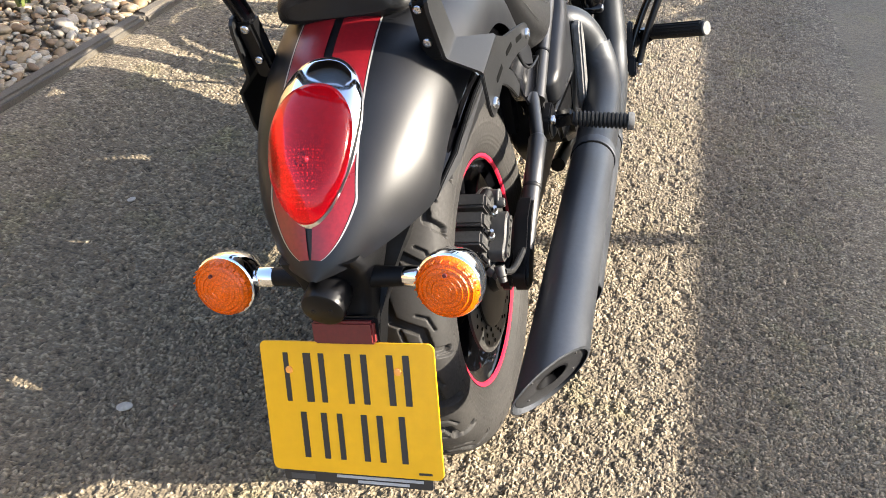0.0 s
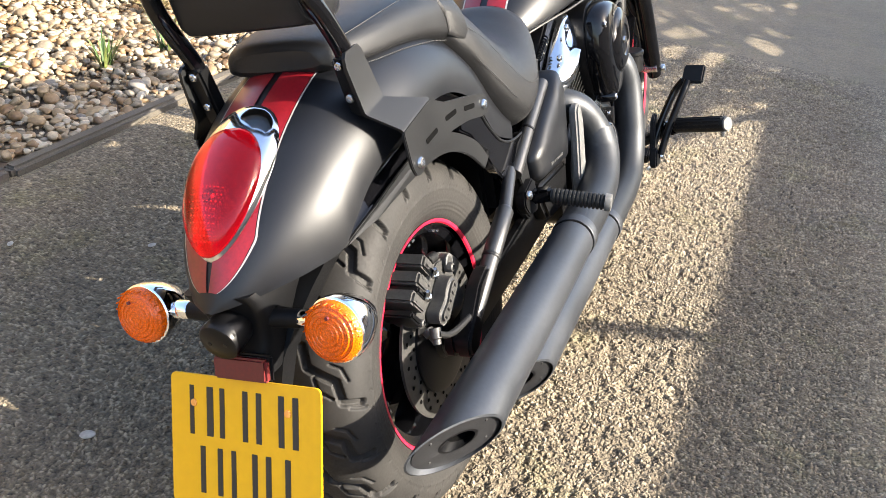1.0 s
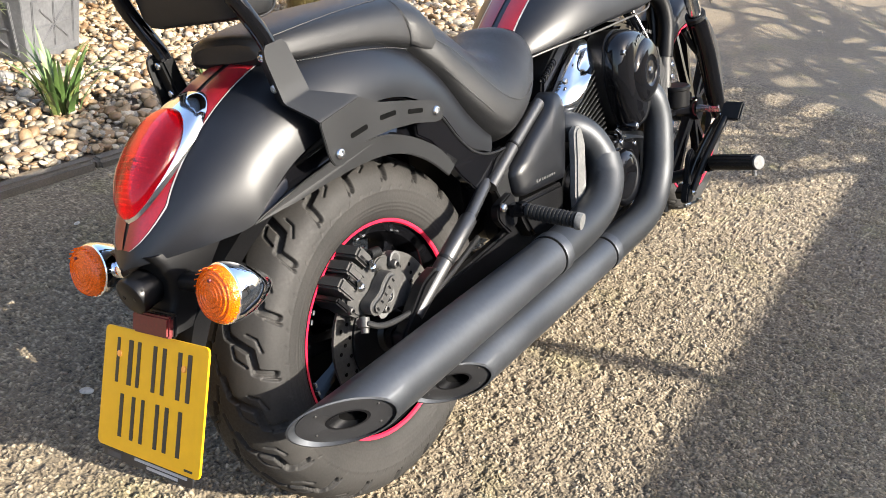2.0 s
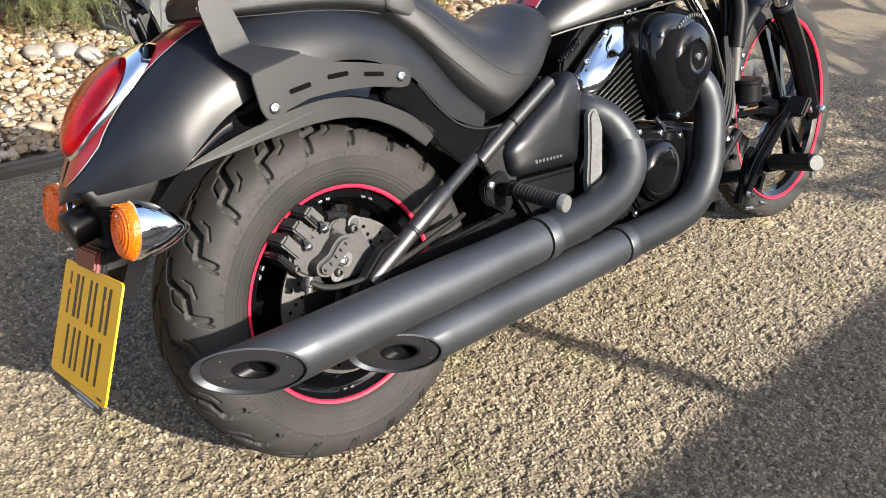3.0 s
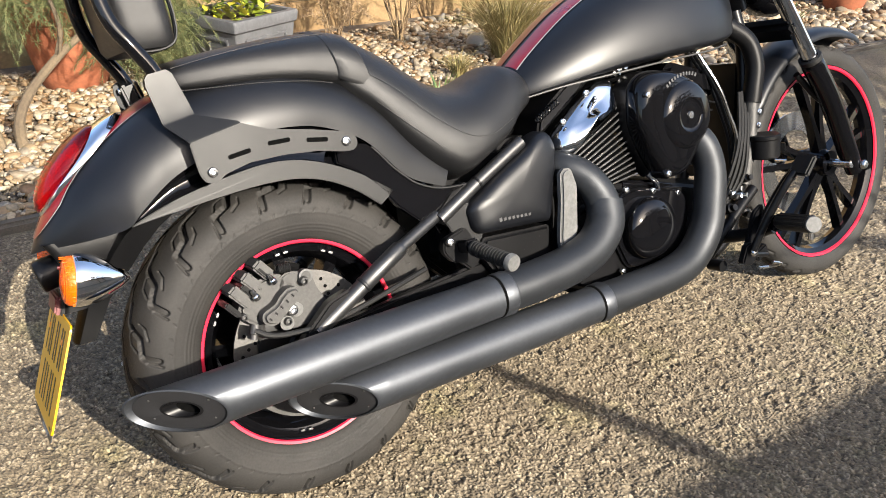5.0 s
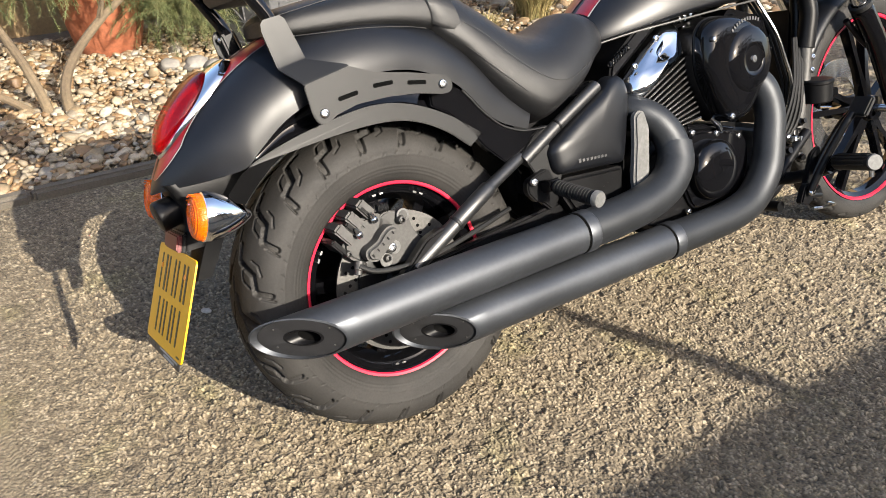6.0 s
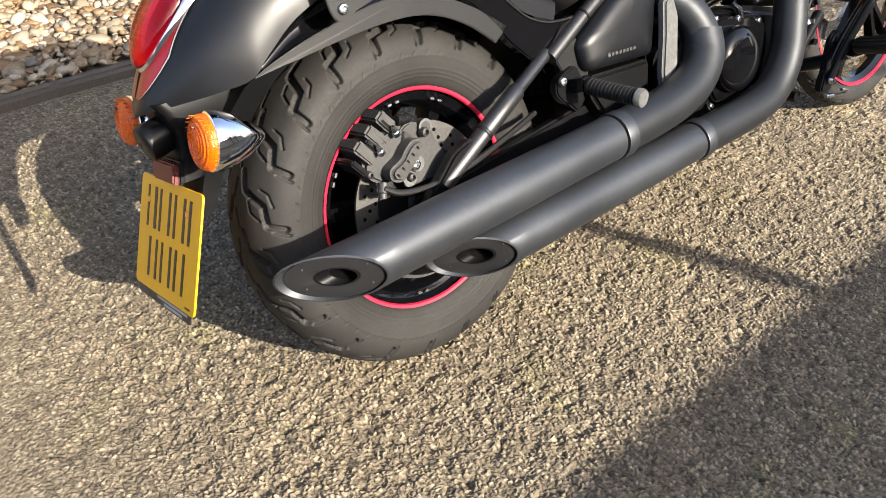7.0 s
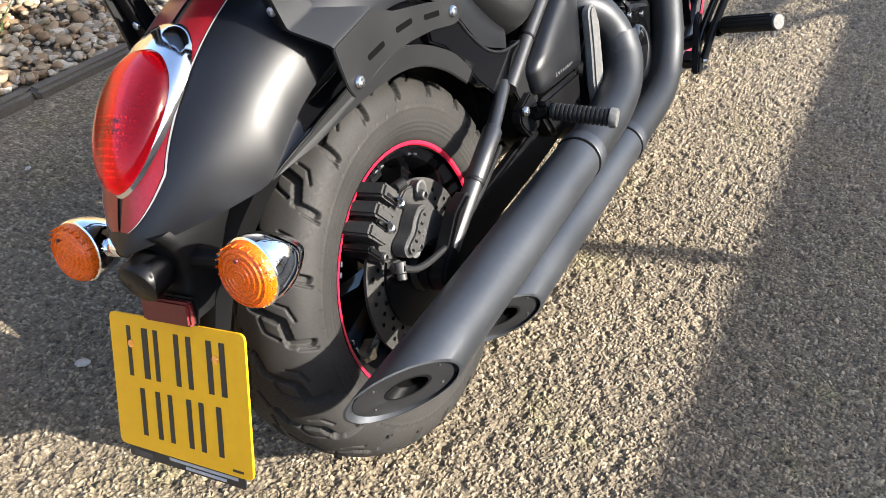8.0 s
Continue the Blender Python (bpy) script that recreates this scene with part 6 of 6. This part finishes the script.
def flower_pot(x, y, r, h, label):
    rim = [(0.0, r * 0.62), (0.006, r * 0.65), (h * 0.25, r * 0.76), (h * 0.6, r * 0.90), (h * 0.80, r * 0.95), (h * 0.82, r * 1.03), (h * 0.84, r * 1.05), (h * 0.985, r * 1.07), (h, r * 1.05), (h, r * 0.96), (h * 0.90, r * 0.93), (h * 0.90, 0.0)]
    ob = tagged(empty("flower_pot"), label, "flower pot")
    part("bowl", revolve(rim[:5] + [(h * 0.80, r * 0.80)], (0, 0, 0), (0, 0, 1), 40), TERRACOTTA, ob)
    part("rim", revolve(rim[4:11], (0, 0, 0), (0, 0, 1), 40, None, False), TERRACOTTA, ob)
    part("soil", revolve([(h * 0.86, r * 0.94), (h * 0.90, r * 0.92), (h * 0.91, 0.0)], (0, 0, 0), (0, 0, 1), 30), SOIL, ob)
    ob.matrix_basis = pose(x, y, 0.015)
    return ob


def planter():
    """A square grey planter with framed panels and embossed crosses."""
    root = tagged(empty("planter"), "square slate-grey planter with embossed panels", "planter")
    root.matrix_basis = pose(-2.76, 2.02, 0.012, 0, 0, 22)
    w0, w1, h = 0.165, 0.205, 0.36

    def ring(w, z, r=0.012):
        return [(x, y, z) for x, y in rounded([(-w, -w), (w, -w), (w, w), (-w, w)], r, 3)]
    part("body", loft([ring(w0, 0), ring(w0 + 0.004, 0.02), ring(w1 - 0.012, h - 0.06), ring(w1, h - 0.05), ring(w1 + 0.004, h - 0.012), ring(w1, h), ring(w1 - 0.03, h), ring(w1 - 0.034, h - 0.05)]), SLATE, root, "", 25)
    part("soil", box((0.33, 0.33, 0.02), pose(0, 0, h - 0.045), 0.004), SOIL, root)
    for a in (0, 90, 180, 270):
        m = pose(0, 0, 0, 0, 0, a)
        lean = math.degrees(math.atan2(w1 - 0.012 - w0, h - 0.06))

        def on(x, z, sx, sz, turn=0.0, d=0.010):
            y = -(w0 + (w1 - 0.012 - w0) * z / (h - 0.06)) - 0.002
            return box((sx, d, sz), m @ pose(x, y, z, lean) @ pose(0, 0, 0, 0, turn), 0.003)
        for x, z, sx, sz, t in ((0, 0.262, 0.27, 0.014, 0), (0, 0.045, 0.25, 0.014, 0), (-0.128, 0.152, 0.014, 0.22, 0), (0.128, 0.152, 0.014, 0.22, 0), (0, 0.152, 0.23, 0.009, 40), (0, 0.152, 0.23, 0.009, -40), (0, 0.152, 0.009, 0.19, 0), (0, 0.152, 0.22, 0.009, 0)):
            part("moulding", on(x, z, sx, sz, t), SLATE, root)
    return root


def lime_plant():
    rng = random.Random(8)
    verts, faces = [], []
    for _ in range(110):
        a, tilt, ln = rng.uniform(0, 6.28), rng.uniform(0.1, 1.0), rng.uniform(0.05, 0.10)
        p = Vector((rng.uniform(-0.13, 0.13), rng.uniform(-0.13, 0.13), rng.uniform(0.0, 0.13)))
        d = Vector((math.cos(a) * math.cos(tilt), math.sin(a) * math.cos(tilt), math.sin(tilt)))
        s = d.cross(Vector((0, 0, 1))).normalized() * ln * 0.27
        n0 = len(verts)
        verts += [p, p + d * ln * 0.4 + s, p + d * ln * 0.45 - Vector((0, 0, 0.006)), p + d * ln * 0.4 - s, p + d * ln - Vector((0, 0, ln * 0.2))]
        faces += [(n0, n0 + 1, n0 + 2), (n0, n0 + 2, n0 + 3), (n0 + 1, n0 + 4, n0 + 2), (n0 + 2, n0 + 4, n0 + 3)]
    ob = raw("leafy_plant", verts, faces, LIME)
    ob.matrix_basis = pose(-2.76, 2.02, 0.32)
    return tagged(ob, "lime green and yellow leafy plant in the grey planter", "plant")


def twiggy_shrub(x, y, size, seed, label, mat=None):
    rng = random.Random(seed)
    root = tagged(empty("twig_shrub"), label, "shrub")
    root.matrix_basis = pose(x, y, 0.01)
    starts = []
    for k in range(9):
        a = rng.uniform(0, 6.28)
        top = np.array((math.cos(a) * 0.35, math.sin(a) * 0.35, rng.uniform(0.7, 1.1))) * size
        mid = top * 0.5 + np.array((rng.uniform(-0.05, 0.05), rng.uniform(-0.05, 0.05), 0)) * size
        part("stem", tube([(rng.uniform(-0.03, 0.03), rng.uniform(-0.03, 0.03), 0), mid, top], [0.009 * size, 0.006 * size, 0.003 * size], 6, 4), TWIG, root)
        for j in range(10):
            t = 0.3 + 0.07 * j
            starts.append((tuple(top * t), (rng.gauss(0, 0.6), rng.gauss(0, 0.6), rng.gauss(0.5, 0.4))))
    needles(rng, starts, 0.28 * size, 5, mat or TWIG, "twigs", root, 0.6, -0.05, 0.0018)
    return root


def rocks():
    rng = random.Random(4)
    for k, (x, y, r) in enumerate(((-2.50, 1.62, 0.055), (-2.42, 1.74, 0.050), (-2.38, 1.84, 0.040), (-2.58, 1.55, 0.06), (-2.33, 1.95, 0.045), (-2.62, 1.44, 0.05))):
        bm = bmesh.new()
        bmesh.ops.create_icosphere(bm, subdivisions=3, radius=r)
        for v in bm.verts:
            v.co *= 1 + 0.28 * noise.noise(v.co * 22 + Vector((k * 5, 0, 0)))
            v.co.z *= 0.62
        ob = part("cobble", bm, ROCK)
        ob.matrix_basis = pose(x, y, 0.04, 0, 0, rng.uniform(0, 360))
        tagged(ob, "pale rounded cobble lying on the pebbles", "stone", "cobbles by the planter")


def loose_chip(x, y, r, k):
    bm = bmesh.new()
    bmesh.ops.create_icosphere(bm, subdivisions=2, radius=r)
    for v in bm.verts:
        v.co *= 1 + 0.35 * noise.noise(v.co * 60 + Vector((k * 3.7, 0, 0)))
        v.co.z *= 0.45
        v.co.x *= 1.5
    ob = part("stone_chip", bm, CHIP)
    ob.matrix_basis = pose(x, y, r * 0.3, 0, 0, 40 * k)
    return tagged(ob, "small pale stone chip loose on the asphalt", "stone", "loose chips on the drive")


ROCK = speckled("pale_cobble", [(0.3, (0.13, 0.12, 0.105)), (0.7, (0.20, 0.185, 0.165))], 0.8, False, 0.4, 60)
CHIP = speckled("pale_chip", [(0.3, (0.25, 0.23, 0.20)), (0.7, (0.33, 0.31, 0.27))], 0.8, False, 0.4, 120)

def unseen_tree(x, y, seed, streak_limb=False):
    """An unseen bare tree before the house, added so its limbs streak the drive with shade."""
    rng = random.Random(seed)
    root = tagged(empty("tree"), "unseen bare tree, added to streak the drive with shade", "tree", "bare trees by the house")
    root.matrix_basis = pose(x, y, 0)
    part("trunk", tube([(0, 0, 0), (0.05, -0.05, 1.2), (0.0, -0.10, 2.2), (0.05, -0.1, 3.2), (0.0, -0.15, 4.4)], [0.12, 0.10, 0.08, 0.05, 0.02], 12, 5), BARK, root)
    crown = []
    for k in range(44):
        z = rng.uniform(1.9, 3.3)
        a = rng.choice((1, -1)) * math.pi / 2 + rng.gauss(0, 0.45)
        ln = rng.uniform(0.7, 1.5)
        p0 = np.array((0.03, -0.04 * z, z))
        d = np.array((math.cos(a), math.sin(a), rng.uniform(-0.05, 0.35)))
        p1 = p0 + d * ln * 0.5 + np.array((rng.uniform(-0.1, 0.1), rng.uniform(-0.1, 0.1), 0.05))
        p2 = p0 + d * ln + np.array((rng.uniform(-0.2, 0.2), rng.uniform(-0.1, 0.1), 0.12))
        part("limb", tube([p0, p1, p2], [0.030, 0.020, 0.008], 7, 4), BARK, root)
        for j in range(10):
            t = rng.uniform(0.3, 1.0)
            q = p0 + (p2 - p0) * t
            e = d + np.array((rng.gauss(0, 0.4), rng.gauss(0, 0.4), rng.gauss(0.1, 0.4)))
            crown.append((q, q + e * rng.uniform(0.25, 0.5)))
    # this limb is placed only for the long shadow streak it casts
    if streak_limb:
        part("limb", tube([(0.02, -0.05, 2.10), (0.30, -2.00, 2.28), (0.27, -2.78, 2.395), (0.24, -2.84, 2.487), (0.14, -2.93, 2.56), (0.05, -3.01, 2.63), (-0.02, -3.05, 2.68)], [0.045, 0.036, 0.030, 0.028, 0.026, 0.022, 0.012], 8, 5), BARK, root)
    bm = bmesh.new()
    for a, b in crown:
        tube([a, (a + b) / 2 + 0.02, b], [0.011, 0.008, 0.004], 5, 2, bm)
    part("twigs", bm, BARK, root)
    return root


needle_shrub()
unseen_tree(4.95, 5.50, 12, True)
unseen_tree(4.90, 7.30, 14)
flower_pot(-3.10, 1.29, 0.225, 0.42, "large terracotta pot standing on the pebbles")
flower_pot(-2.35, 6.45, 0.20, 0.34, "terracotta pot far along the gravel bed")
planter()
lime_plant()
blades("strap_leaf_plant", (-2.03, 1.74), 46, 0.36, 0.24, 0.020, LEAF, "green strap-leaved bulb clump growing through pebbles", "plant", 1, 0.7)
blades("strap_leaf_plant", (-1.97, 2.36), 22, 0.17, 0.10, 0.011, LEAF, "short green bulb shoots among the pebbles", "plant", 2, 0.3)
blades("strap_leaf_plant", (-1.94, 2.68), 20, 0.17, 0.10, 0.011, LEAF, "short green bulb shoots among the pebbles", "plant", 3, 0.3)
blades("strap_leaf_plant", (-2.06, 5.40), 34, 0.22, 0.16, 0.013, LEAF, "low green bulb clump far along the bed", "plant", 4, 0.4)
blades("ornamental_grass", (-2.42, 3.42), 1300, 0.62, 0.42, 0.0027, STRAW, "straw-coloured fountain grass tuft", "grass", 5, 1.0, 6)
blades("ornamental_grass", (-2.30, 3.02), 140, 0.16, 0.14, 0.004, STRAW, "small straw grass tuft", "grass", 6, 0.7, 5)
twiggy_shrub(-3.05, 3.10, 0.8, 31, "bare brown twiggy shrub against the wall")
twiggy_shrub(-3.15, 2.72, 0.55, 33, "bare brown twiggy shrub against the wall")
twiggy_shrub(-3.20, 3.75, 0.9, 32, "green needle-leaved shrub against the wall", NEEDLE)
pale = part("sapling", tube([(-3.02, 3.93, 0.0), (-3.03, 3.92, 0.5), (-3.0, 3.95, 1.1)], [0.026, 0.022, 0.016], 10, 4), ROCK)
tagged(pale, "slim pale sapling trunk by the wall", "tree")
rocks()
loose_chip(-0.656, 0.919, 0.010, 1)
loose_chip(-1.013, 1.509, 0.008, 2)
loose_chip(-1.30, 1.32, 0.007, 3)

# pieces of the wall
wall_blocks(WALL)
